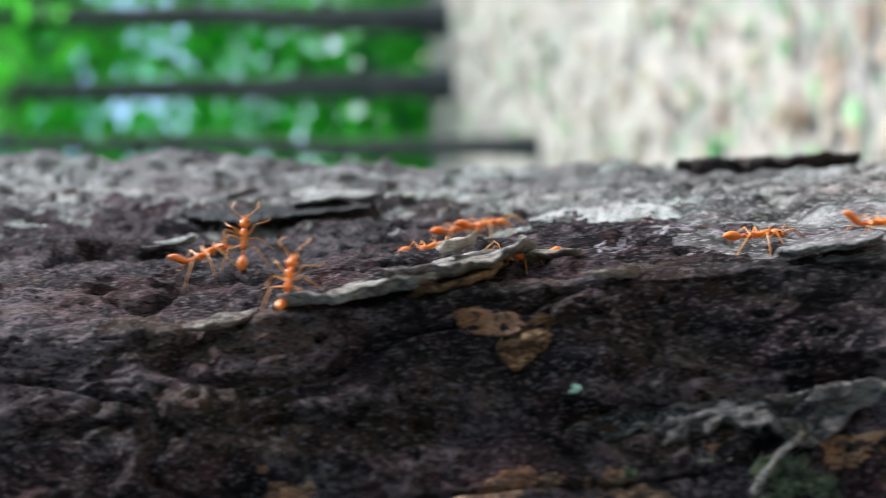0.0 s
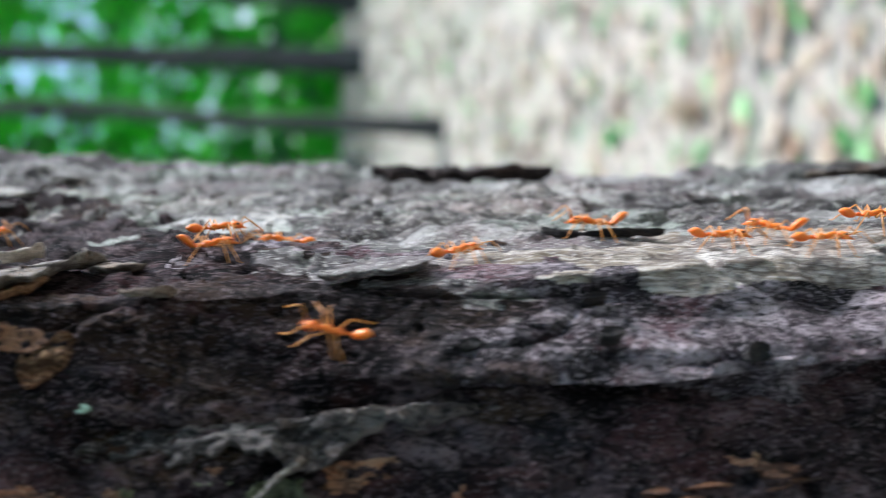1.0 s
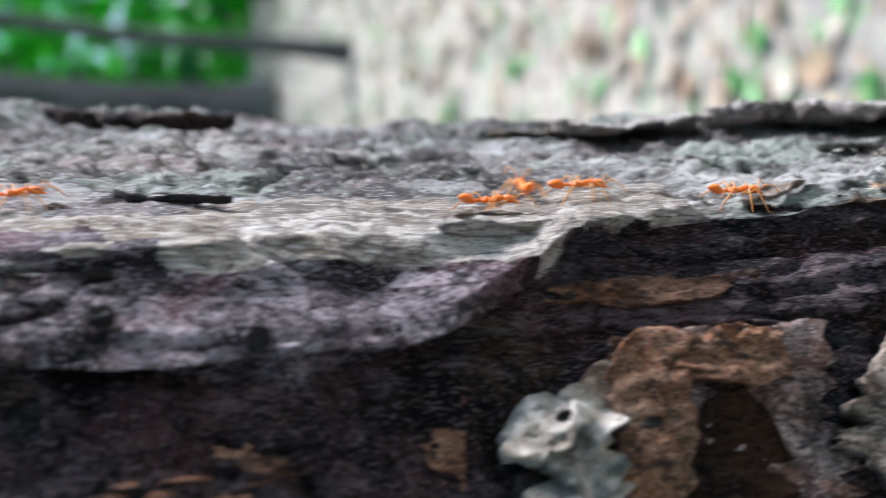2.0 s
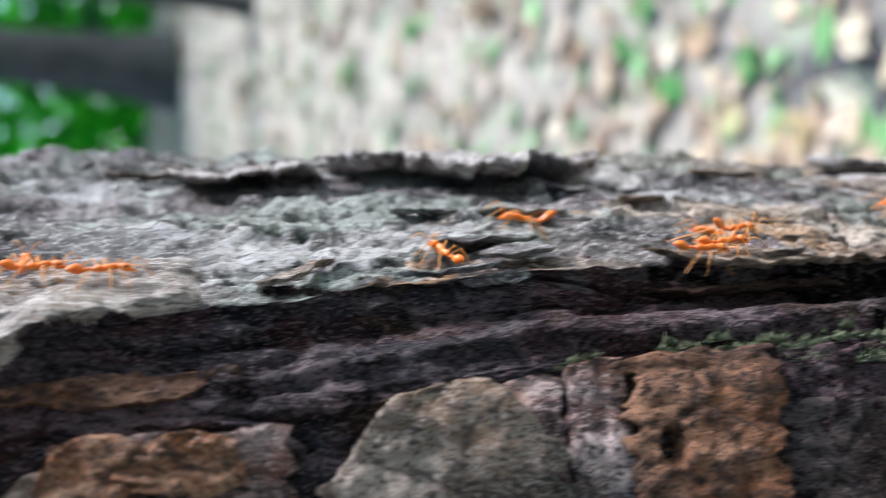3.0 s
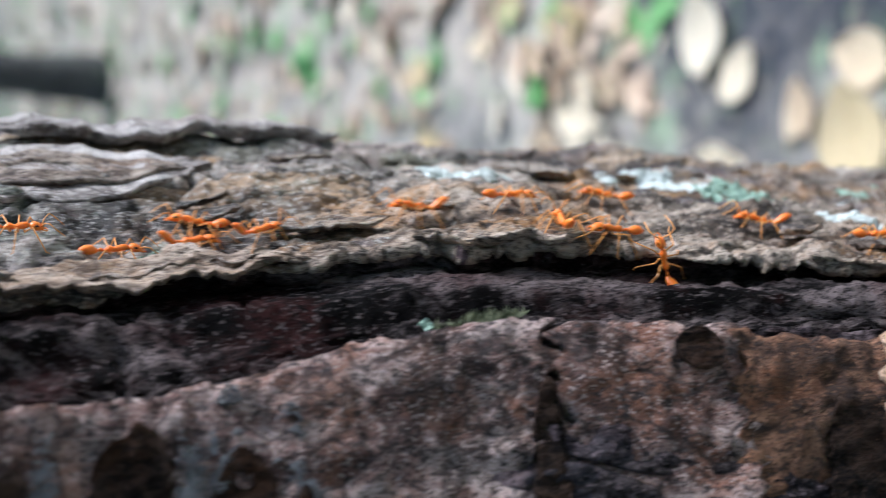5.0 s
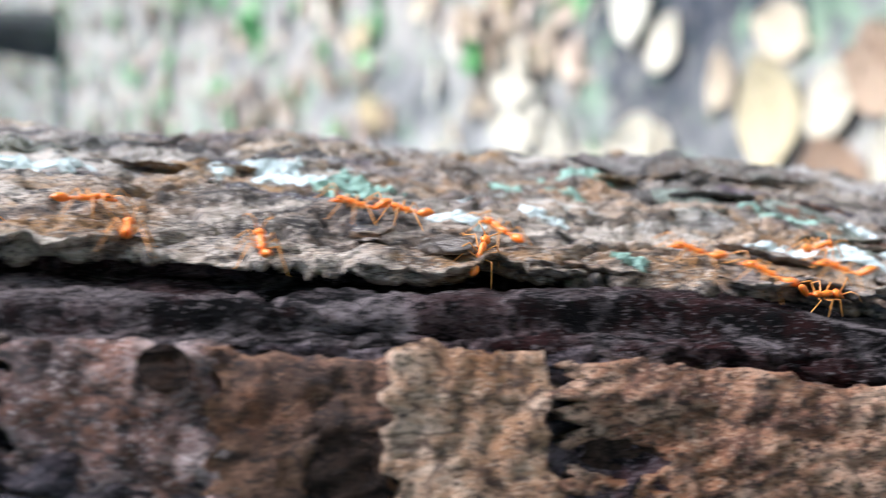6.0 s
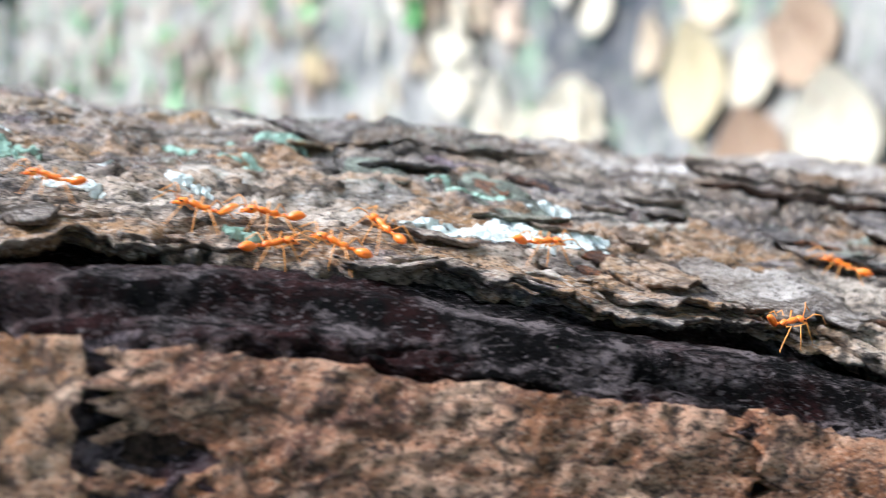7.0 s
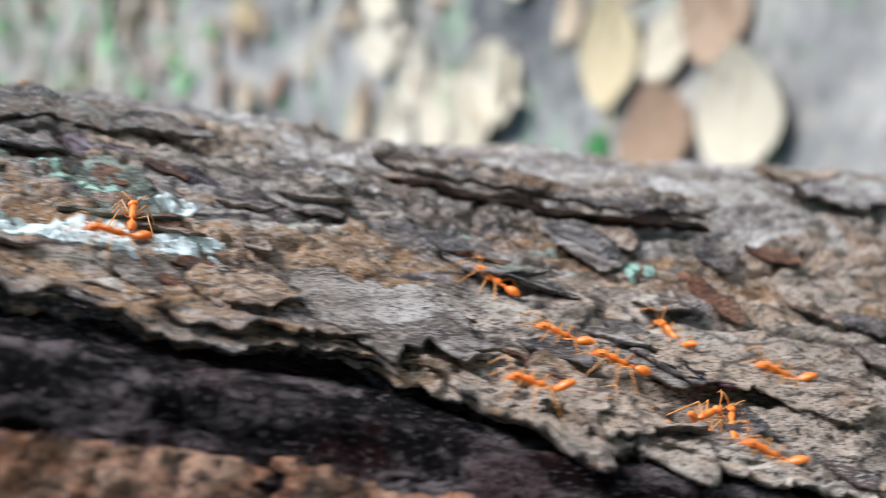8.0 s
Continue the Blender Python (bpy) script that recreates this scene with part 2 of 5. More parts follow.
def smooth_plan(z):
    """The plan's columns at the heights z."""
    z = np.asarray(z, float)
    out = []
    for k in range(1, PLAN.shape[1]):
        near = [np.interp(z + d, PLAN[::-1, 0], PLAN[::-1, k]) for d in (-0.012, 0.0, 0.012)]
        out.append(0.25 * near[0] + 0.5 * near[1] + 0.25 * near[2])
    return out


def profile(z):
    """Control points of the cross-section at the heights z, from the far back over the rim, the lip and the furrow round to the back."""
    xs, ys, xl, yl, xp, yp, deep = smooth_plan(z)
    one = np.ones_like(xs)
    rag = sum(a * lattice(np.stack([z * f, one, one], 1), 5 + i) for i, (a, f) in enumerate(((0.0018, 45), (0.0013, 130), (0.0009, 330), (0.0006, 900))))
    xs = xs + sum(a * lattice(np.stack([z * f, one, one], 1), 105 + i) for i, (a, f) in enumerate(((0.0010, 40), (0.0008, 110), (0.0006, 300))))
    rag2 = 0.0008 * lattice(np.stack([z * 60, one, one], 1), 15) + 0.0002 * lattice(np.stack([z * 430, one, one], 1), 16)
    k = np.clip((deep - 0.0014) / 0.0034, 0, 1)
    rag, rag2 = rag * (0.25 + 0.75 * k), rag2 * (0.4 + 0.6 * k)
    xl2, yl2 = xl + 0.3 * rag, yl + 1.2 * rag
    low = k * np.maximum(yl, yp + 0.012) + (1 - k) * (0.6 * yl + 0.4 * yp)
    low2 = k * (yp + 0.002 + 0.75 * deep) + (1 - k) * (0.2 * yl + 0.8 * yp)
    under = k * (yl2 + 0.001 + 0.12 * deep) + (1 - k) * (0.88 * yl + 0.12 * yp)
    rows = [
        (-0.02 * one, 0.46 * one), (xs - 0.022, ys + 0.10), (xs - 0.006, ys + 0.04), (xs, ys),
        (0.5 * (xs + xl) + 0.0015, 0.5 * (ys + yl)), (0.2 * xs + 0.8 * xl + 0.0012, 0.2 * ys + 0.8 * yl), (xl2, yl2),
        (xl2 - 0.0022, under), (0.6 * xl + 0.4 * xp - 0.001, low + k * deep), (0.2 * xl + 0.8 * xp, low2),
        (xp + 0.0006 + rag2, yp + 0.002), (xp - 0.003 + rag2, yp - 0.001), (xp - 0.022, yp - 0.010), (-0.09 * one, 0.115 * one),
        (-0.22 * one, 0.15 * one), (-0.30 * one, 0.30 * one), (-0.24 * one, 0.47 * one), (-0.10 * one, 0.52 * one),
    ]
    return np.stack([np.stack(r, -1) for r in rows], 1)


CUTS = (4, 6, 24, 70, 44, 36, 10, 30, 22, 20, 12, 60, 26, 8, 6, 6, 6, 6)  # steps from each control point to the next


def section(z):
    c = profile(z)
    k = c.shape[1]
    cols = []
    for s, cut in enumerate(CUTS):
        a, b = c[:, s], c[:, (s + 1) % k]
        for f in np.arange(cut) / cut:
            cols.append(a * (1 - f) + b * f)
    g = np.stack(cols, 1)
    return 0.25 * np.roll(g, 1, 1) + 0.5 * g + 0.25 * np.roll(g, -1, 1)


RIM, LIP = sum(CUTS[:3]), sum(CUTS[:6])
FURROW = (LIP + 3, sum(CUTS[:10]))


def relief(p, along=0.42):
    """How far the bark stands out at the places p: broad swellings, flaking layers with broken edges, pits and crust."""
    q = p * (1, 1, along)
    broad = fbm(q * 60, 21, 2)
    layer = 3.5 * fbm(q * 95 + 0.35 * lattice(p * 260, 91)[:, None], 25, 3)
    step = np.floor(layer)
    layer = (step + np.clip((layer - step) * 8, 0, 1)) / 3.5
    thin = 3.0 * fbm(q * 260 + 0.3 * lattice(p * 700, 95)[:, None], 35, 2)
    step = np.floor(thin)
    thin = (step + np.clip((thin - step) * 6, 0, 1)) / 3.0
    crust = fbm(q * 420, 31, 3)
    pits = np.clip(lattice(q * 620, 41) - 0.42, 0, 1)
    cracks = np.clip(0.07 - np.abs(fbm(p * (85, 85, 24), 51, 2)), 0, 1) / 0.07
    hollow = np.interp(p[:, 2], (0.70, 0.80), (0.0018, 0.0040))
    return 0.0011 * broad + 0.0017 * layer + 0.0008 * thin + 0.0004 * crust - hollow * pits - 0.0024 * cracks + 0.0003 * lattice(q * 1500, 61)


# the torn lower edge of the bark sheet: heights, and how far down the front it reaches
TEAR = ((0.9950, 1.0060, 1.0150, 1.0205, 1.0305, 1.038, 1.05, 1.065, 1.085, 1.11), (0.0, 0.03, 0.08, 0.26, 0.42, 0.54, 0.58, 0.52, 0.41, 0.36))


def ledges(z, col):
    """A ridge along the furrow, and a broken ledge on the front higher up."""
    one = np.ones_like(z)
    wave = lattice(np.stack([z * 60, one, one], 1), 141) + 0.5 * lattice(np.stack([z * 210, one, one], 1), 142) + 0.3 * lattice(np.stack([z * 700, one, one], 1), 143)
    low = np.interp(z, (0.95, 1.0), (1, 0))
    at = LIP + 57 + 4.0 * lattice(np.stack([z * 28, one, one], 1), 144) + 0.5 * wave
    out = (0.0034 * low)[:, None] * np.clip((col - at[:, None] + 16) / 16, 0, 1) * np.clip((at[:, None] + 2.5 - col) / 2.5, 0, 1)
    lump = fbm(np.stack([(one[:, None] * col * 0.35).ravel(), (z[:, None] * 420 + 0 * col).ravel(), 0 * (z[:, None] + col).ravel()], 1), 151, 3).reshape(len(z), -1)
    out += (0.00035 * low)[:, None] * lump * ((col > LIP + 34) & (col < LIP + 82))
    high = np.interp(z, (0.9940, 0.9970, 1.09, 1.115), (0, 1, 1, 0))
    at = LIP + 154 * np.interp(z, *TEAR) + 4 * wave
    return out + (np.interp(z, (0.997, 1.018, 1.09), (0.0022, 0.0052, 0.0034)) * high)[:, None] * np.clip((col - at[:, None] + 44) / 44, 0, 1) * np.clip((at[:, None] + 3 - col) / 3, 0, 1)


def stem_grid(z):
    g = section(z)
    n, k = g.shape[:2]
    p = np.concatenate([g, np.repeat(z[:, None, None], k, 1)], 2)
    across = np.roll(g, -2, 1) - np.roll(g, 2, 1)
    normal = np.stack([across[..., 1], -across[..., 0]], -1)
    normal /= np.linalg.norm(normal, axis=-1, keepdims=True) + 1e-9
    if (normal[:, RIM, 0] < 0).any():
        normal = -normal
    flat = p.reshape(-1, 3)
    h = relief(flat).reshape(n, k)
    low, high = FURROW
    h[:, low:high] = 0.7 * relief(p[:, low:high].reshape(-1, 3), 0.16).reshape(n, -1)
    w = np.outer(np.clip((z - 1.0) / 0.04, 0, 1), np.clip((np.arange(k) - LIP + 12) / 24, 0, 1))
    grainy = relief(flat, 0.8).reshape(n, k) * 0.75
    h = h * (1 - w) + grainy * w
    calm = np.outer(np.interp(z, (0.985, 1.0, 1.09, 1.115), (0, 1, 1, 0)), np.interp(np.arange(k), (LIP - 55, LIP - 25, LIP + 90, LIP + 130), (0, 1, 1, 0)))
    h = h * (1 - 0.55 * calm) + ledges(z, np.arange(k))
    p[..., :2] += normal * h[..., None]
    return p, normal


def on_stem(z, q):
    """A place on the bark and its outward normal. q: 0 at the lip, 1 at the far rim; below 0 down the front."""
    p, nrm = stem_grid(np.array([z - 0.001, z, z + 0.001]))
    c = LIP - q * (LIP - RIM) if q >= 0 else LIP - q * (sum(CUTS[:12]) - LIP)
    i = int(c)
    f = c - i
    at = p[1, i] * (1 - f) + p[1, i + 1] * f
    side = sum(nrm[1, i + d] for d in (-4, -2, 0, 2, 4))
    n = Vector((side[0], side[1], 0)).normalized()
    return Vector(at), n


# ---- the tree ----
def build_tree():
    tree = tagged(new("tree"), "old tree stem with furrowed, flaking grey-brown bark and lichen", "tree")
    z = np.concatenate([np.linspace(1.30, 0.50, 1800), np.linspace(0.497, 0.40, 30)])
    p, _ = stem_grid(z)
    n, k = p.shape[:2]
    flat = p.reshape(-1, 3)
    faces = grid_faces(n, k, True)
    me = bpy.data.meshes.new("trunk")
    me.from_pydata(flat.tolist(), [], faces.tolist())
    me.polygons.foreach_set("use_smooth", np.ones(len(faces), bool))
    me.materials.append(TRUNK_BARK)
    me.materials.append(SHADED_FURROW)
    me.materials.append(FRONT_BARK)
    for m in (LIP_BARK, SHEET, MOTTLED_BARK, BROWN_BARK):
        me.materials.append(m)
    col = np.tile(np.arange(k), n - 1)
    zz = np.repeat(z[:-1], k)
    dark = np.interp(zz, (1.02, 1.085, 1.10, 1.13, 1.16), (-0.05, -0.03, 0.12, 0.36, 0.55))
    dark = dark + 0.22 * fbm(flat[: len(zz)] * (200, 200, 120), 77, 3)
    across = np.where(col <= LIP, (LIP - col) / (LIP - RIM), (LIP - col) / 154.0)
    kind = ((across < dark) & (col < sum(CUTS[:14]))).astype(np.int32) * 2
    edge = fbm(flat[: len(zz)] * (150, 150, 70), 83, 4)
    sheet = np.interp(zz, (1.0, 1.02, 1.03, 1.06, 1.085, 1.10), (-0.3, -0.24, -0.15, -0.09, 0.05, 0.3)) + 0.12 * edge
    brink = np.interp(-across, TEAR[1][:7], TEAR[0][:7]) - 0.0006 + 0.0015 * edge
    kind = np.where((zz > brink) & (zz < 1.092 + 0.035 * edge) & (across < 0.16 + 0.06 * edge) & (across > -np.interp(zz, *TEAR) - 0.03 + 0.03 * edge + 2.5 * np.clip(zz - 1.09, 0, 1)), 5, kind)
    kind = np.where((zz > brink) & (zz < 1.097) & (across > sheet) & (across < 0.17 + 0.05 * edge), 4, kind)
    kind = np.where((zz > 1.03) & (across < -0.62) & (edge > 0.36) & (col < sum(CUTS[:13])), 6, kind)
    kind = np.where((zz < 0.64) & (across > 0.76 + 0.10 * edge), 4, kind)
    tan = np.interp(zz, (0.55, 0.66, 0.75, 0.88, 0.96, 1.0), (0.85, 0.75, 0.50, 0.30, 0.10, -0.9)) + 0.55 * fbm(flat[: len(zz)] * (70, 70, 40), 79, 4)
    kind = np.where((across < tan) & (col <= LIP + 4), 3, kind)
    # furrow faces take bark that has the shade put into its colour
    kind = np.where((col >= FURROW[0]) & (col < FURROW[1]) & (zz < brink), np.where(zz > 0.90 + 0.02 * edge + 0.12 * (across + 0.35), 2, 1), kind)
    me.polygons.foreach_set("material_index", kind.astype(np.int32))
    me.update()
    trunk = new("trunk", me)
    trunk.parent = tree
    # the rest of the stem, above and below the stretch that is passed
    for name, z0, z1, steps in (("upper_trunk", 4.2, 1.30, 60), ("lower_trunk", 0.40, -0.12, 30)):
        zz = np.linspace(z0, z1, steps)
        g = section(np.clip(zz, 0.40, 1.30))
        if z1 < 0:
            c = np.array([-0.12, 0.30])
            g = c + (g - c) * (1 + 0.5 * ((0.40 - zz) / 0.5) ** 2)[:, None, None]
        else:
            c = np.array([-0.10, 0.30])
            rise = (zz - z1) / (z0 - z1)
            g = c + (g - c) * (1 - 0.25 * rise - 0.55 * np.clip((rise - 0.94) / 0.06, 0, 1) ** 2)[:, None, None]
        g = g[:, ::4]
        pp = np.concatenate([g, np.repeat(zz[:, None, None], g.shape[1], 1)], 2)
        faces = grid_faces(*pp.shape[:2], True).tolist() + ([list(range(pp.shape[1]))] if z1 > 0 else [])
        link_mesh(name, pp.reshape(-1, 3).tolist(), faces, TRUNK_BARK, tree)
    return tree


tree = build_tree()


# ---- the ground: bare woodland soil that rises to a low crest, one sheet to the horizon ----
def ground_height(x, y):
    x, y = np.asarray(x, float), np.asarray(y, float)
    rise = 0.16 * np.clip(y - 1.6, 0, 7.6) + 0.02 * np.clip(x, -8, 8) * np.clip(y / 8, 0, 1)
    p = np.stack([x, y, 0 * x], -1).reshape(-1, 3)
    bumps = (0.03 * fbm(p * 1.3, 71, 3) + 0.006 * fbm(p * 14, 81, 2)).reshape(x.shape)
    near = np.exp(-np.clip(np.hypot(x, y) - 3, 0, None) / 12)
    return 0.0 + rise + bumps * near


def build_ground():
    n = Nodes("woodland_soil")
    c = n.ramp(n.noise(5, 6, 0.7), (0.34, (0.27, 0.245, 0.21)), (0.48, (0.43, 0.375, 0.31)), (0.62, (0.54, 0.46, 0.37)))
    near = n.ramp(n.sums("ADD", n.sums("MULTIPLY", n.axis(1), 0.25), n.sums("MULTIPLY", n.noise(2.5, 3), 0.25)), (0.50, 1.0), (0.72, 0.0))
    wide = n.ramp(n.sums("ADD", n.sums("MULTIPLY", n.axis(1), 0.25), n.sums("MULTIPLY", n.noise(2.5, 3), 0.25)), (0.66, 1.0), (0.90, 0.0))
    side = n.ramp(n.sums("ADD", n.axis(0), n.sums("ADD", n.sums("MULTIPLY", n.noise(6, 4), 0.3), 0.35)), (0.36, 1.0), (0.50, 0.0))
    near = n.sums("MAXIMUM", near, n.sums("MULTIPLY", wide, side))
    c = n.mix(near, c, n.ramp(n.noise(7, 6, 0.7), (0.37, (0.12, 0.115, 0.105)), (0.47, (0.29, 0.27, 0.24)), (0.62, (0.48, 0.43, 0.36))))
    # dark navy patch round x 0.16, y 1.35, broken up by noise
    off = n.sums("ADD", n.sums("ABSOLUTE", n.sums("SUBTRACT", n.axis(0), 0.16), 0.0), n.sums("MULTIPLY", n.sums("ABSOLUTE", n.sums("SUBTRACT", n.axis(1), 1.35), 0.0), 0.5))
    navy = n.ramp(n.sums("ADD", off, n.sums("MULTIPLY", n.noise(9, 5, 0.7), 0.5)), (0.42, 0.92), (0.56, 0.0))
    c = n.mix(navy, c, (0.028, 0.033, 0.045))
    c = n.mix(n.ramp(n.noise(38, 4, 0.7), (0.54, 0.0), (0.68, 0.5)), c, (0.42, 0.35, 0.26))
    c = n.mix(n.ramp(n.noise(24, 4, 0.7, n.stretch((1, 1, 1), (0.5, 1, 2))), (0.60, 0.0), (0.68, 0.6)), c, (0.16, 0.24, 0.10))
    c = n.mix(n.ramp(n.noise(15, 4, 0.7, n.stretch((0.7, 1, 1), (2, 1, 0))), (0.53, 0.0), (0.60, 0.55)), c, (0.19, 0.175, 0.165))
    c = n.mix(n.ramp(n.noise(11, 4, 0.7, n.stretch((0.7, 1, 1), (1, 3, 0))), (0.55, 0.0), (0.63, 0.6)), c, (0.27, 0.38, 0.22))
    n.bump(n.noise(90, 6, 0.7), 0.5, 0.006)
    soil = n.done(c, 0.95, 0.2)
    r = np.concatenate([[0.0], np.geomspace(0.06, 400, 150)])
    a = np.linspace(0, 2 * math.pi, 181)[:-1]
    x, y = np.outer(r, np.sin(a)), 0.6 + np.outer(r, np.cos(a))
    v = np.stack([x, y, ground_height(x, y)], -1).reshape(-1, 3)
    g = link_mesh("ground", v.tolist(), grid_faces(len(r), len(a), True).tolist(), soil)
    return tagged(g, "bare brown woodland soil with scattered litter", "ground", kind="structure")


build_ground()


def leaf_verts(length, width, curl, rng, cut=7):
    """A leaf blade along +x: two curved halves."""
    v, f = [], []
    for i in range(cut + 1):
        s = i / cut
        w = width * (math.sin(math.pi * min(1, s * 0.94 + 0.04)) ** 0.75) * (1 - 0.25 * s)
        lift = curl * (s - 0.5) ** 2 * 4
        for side in (-1, -0.5, 0, 0.5, 1):
            v.append((s * length - length / 2, side * w / 2, lift + curl * 0.8 * side * side + curl * 0.25 * math.sin(7 * s + 3 * side)))
    for i in range(cut):
        for j in range(4):
            f.append((i * 5 + j, i * 5 + j + 1, i * 5 + j + 6, i * 5 + j + 5))
    return v, f


def stalk_verts(length, curl, cut=8):
    """The stalk of a leaf, that runs on as its midrib."""
    v, f = [], []
    for i in range(cut + 1):
        s = -0.2 + 1.1 * i / cut
        r = 0.016 * (1.15 - s)
        lift = curl * (min(max(s, 0.0), 1.0) - 0.5) ** 2 * 4
        v += [(s * length - length / 2, y * r, lift + 0.004 + z * r) for y, z in ((-1, -0.5), (1, -0.5), (0, 1.0))]
    for i in range(cut):
        for k in range(3):
            f.append((i * 3 + k, i * 3 + (k + 1) % 3, i * 3 + 3 + (k + 1) % 3, i * 3 + 3 + k))
    return v, f + [(0, 2, 1), (cut * 3, cut * 3 + 1, cut * 3 + 2)]


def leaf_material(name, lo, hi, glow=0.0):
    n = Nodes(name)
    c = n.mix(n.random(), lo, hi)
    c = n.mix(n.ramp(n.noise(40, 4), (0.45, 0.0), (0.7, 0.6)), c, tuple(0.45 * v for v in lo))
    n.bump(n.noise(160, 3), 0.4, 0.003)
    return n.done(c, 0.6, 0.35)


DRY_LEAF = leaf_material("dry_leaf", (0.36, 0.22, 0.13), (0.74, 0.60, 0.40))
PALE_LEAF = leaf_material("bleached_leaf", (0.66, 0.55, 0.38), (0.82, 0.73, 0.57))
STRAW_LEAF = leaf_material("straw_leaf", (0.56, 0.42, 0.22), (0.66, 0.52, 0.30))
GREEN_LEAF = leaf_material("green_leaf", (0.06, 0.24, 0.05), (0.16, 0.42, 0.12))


def fallen_leaves():
    rng = random.Random(4)
    kinds, stalks = [], []
    for k in range(7):
        v, f = leaf_verts(1.0, (0.45, 0.54, 0.63, 0.72, 0.81, 1.0, 1.25)[k], 0.02 + 0.008 * k, rng)
        me = bpy.data.meshes.new("fallen_leaf")
        me.from_pydata(v, [], f)
        me.polygons.foreach_set("use_smooth", [True] * len(f))
        kinds.append(me)
        v, f = stalk_verts(1.0, 0.02 + 0.008 * k)
        st = bpy.data.meshes.new("stalk")
        st.from_pydata(v, [], f)
        stalks.append(st)
    versions = {}

    def lay(x, y, size, turn, k, mat, label, tilt=8):
        key = (k, mat.name)
        if key not in versions:
            versions[key] = kinds[k].copy(), stalks[k].copy()
            for me in versions[key]:
                me.materials.append(mat)
        ob = new("fallen_leaf", versions[key][0])
        new("stalk", versions[key][1]).parent = ob
        z = float(ground_height(np.array([x]), np.array([y]))[0])
        ob.matrix_basis = pose(x, y, z + 0.003 + 0.035 * size, rng.uniform(-tilt, tilt), rng.uniform(-tilt, tilt), turn) @ Matrix.Scale(size, 4)
        tagged(ob, label, "leaf", "fallen leaves on the soil")

    dry, pale, green = "curled dry brown leaf lying on the soil", "large bleached pale leaf lying on the soil", "small green leaf lying on the soil"
    straw = "large straw-yellow dry leaf lying on the soil"
    for x, y, size, turn, k, m in LARGE_LEAVES:
        lay(x, y, size, turn, k, (PALE_LEAF, DRY_LEAF, GREEN_LEAF, STRAW_LEAF)[m], (pale, dry, green, straw)[m], 5)
    for _ in range(120):
        y = rng.uniform(1.55, 3.4)
        x = rng.uniform(-0.25, 0.28) * y
        pick = rng.random()
        if pick < 0.66:
            lay(x, y, rng.uniform(0.05, 0.10), rng.uniform(0, 360), rng.randrange(5), DRY_LEAF, dry, 10)
        elif pick < 0.80:
            lay(x, y, rng.uniform(0.05, 0.10), rng.uniform(0, 360), rng.randrange(5), PALE_LEAF, pale, 10)
        else:
            lay(x, y, rng.uniform(0.035, 0.07), rng.uniform(0, 360), rng.randrange(3), GREEN_LEAF, green, 14)


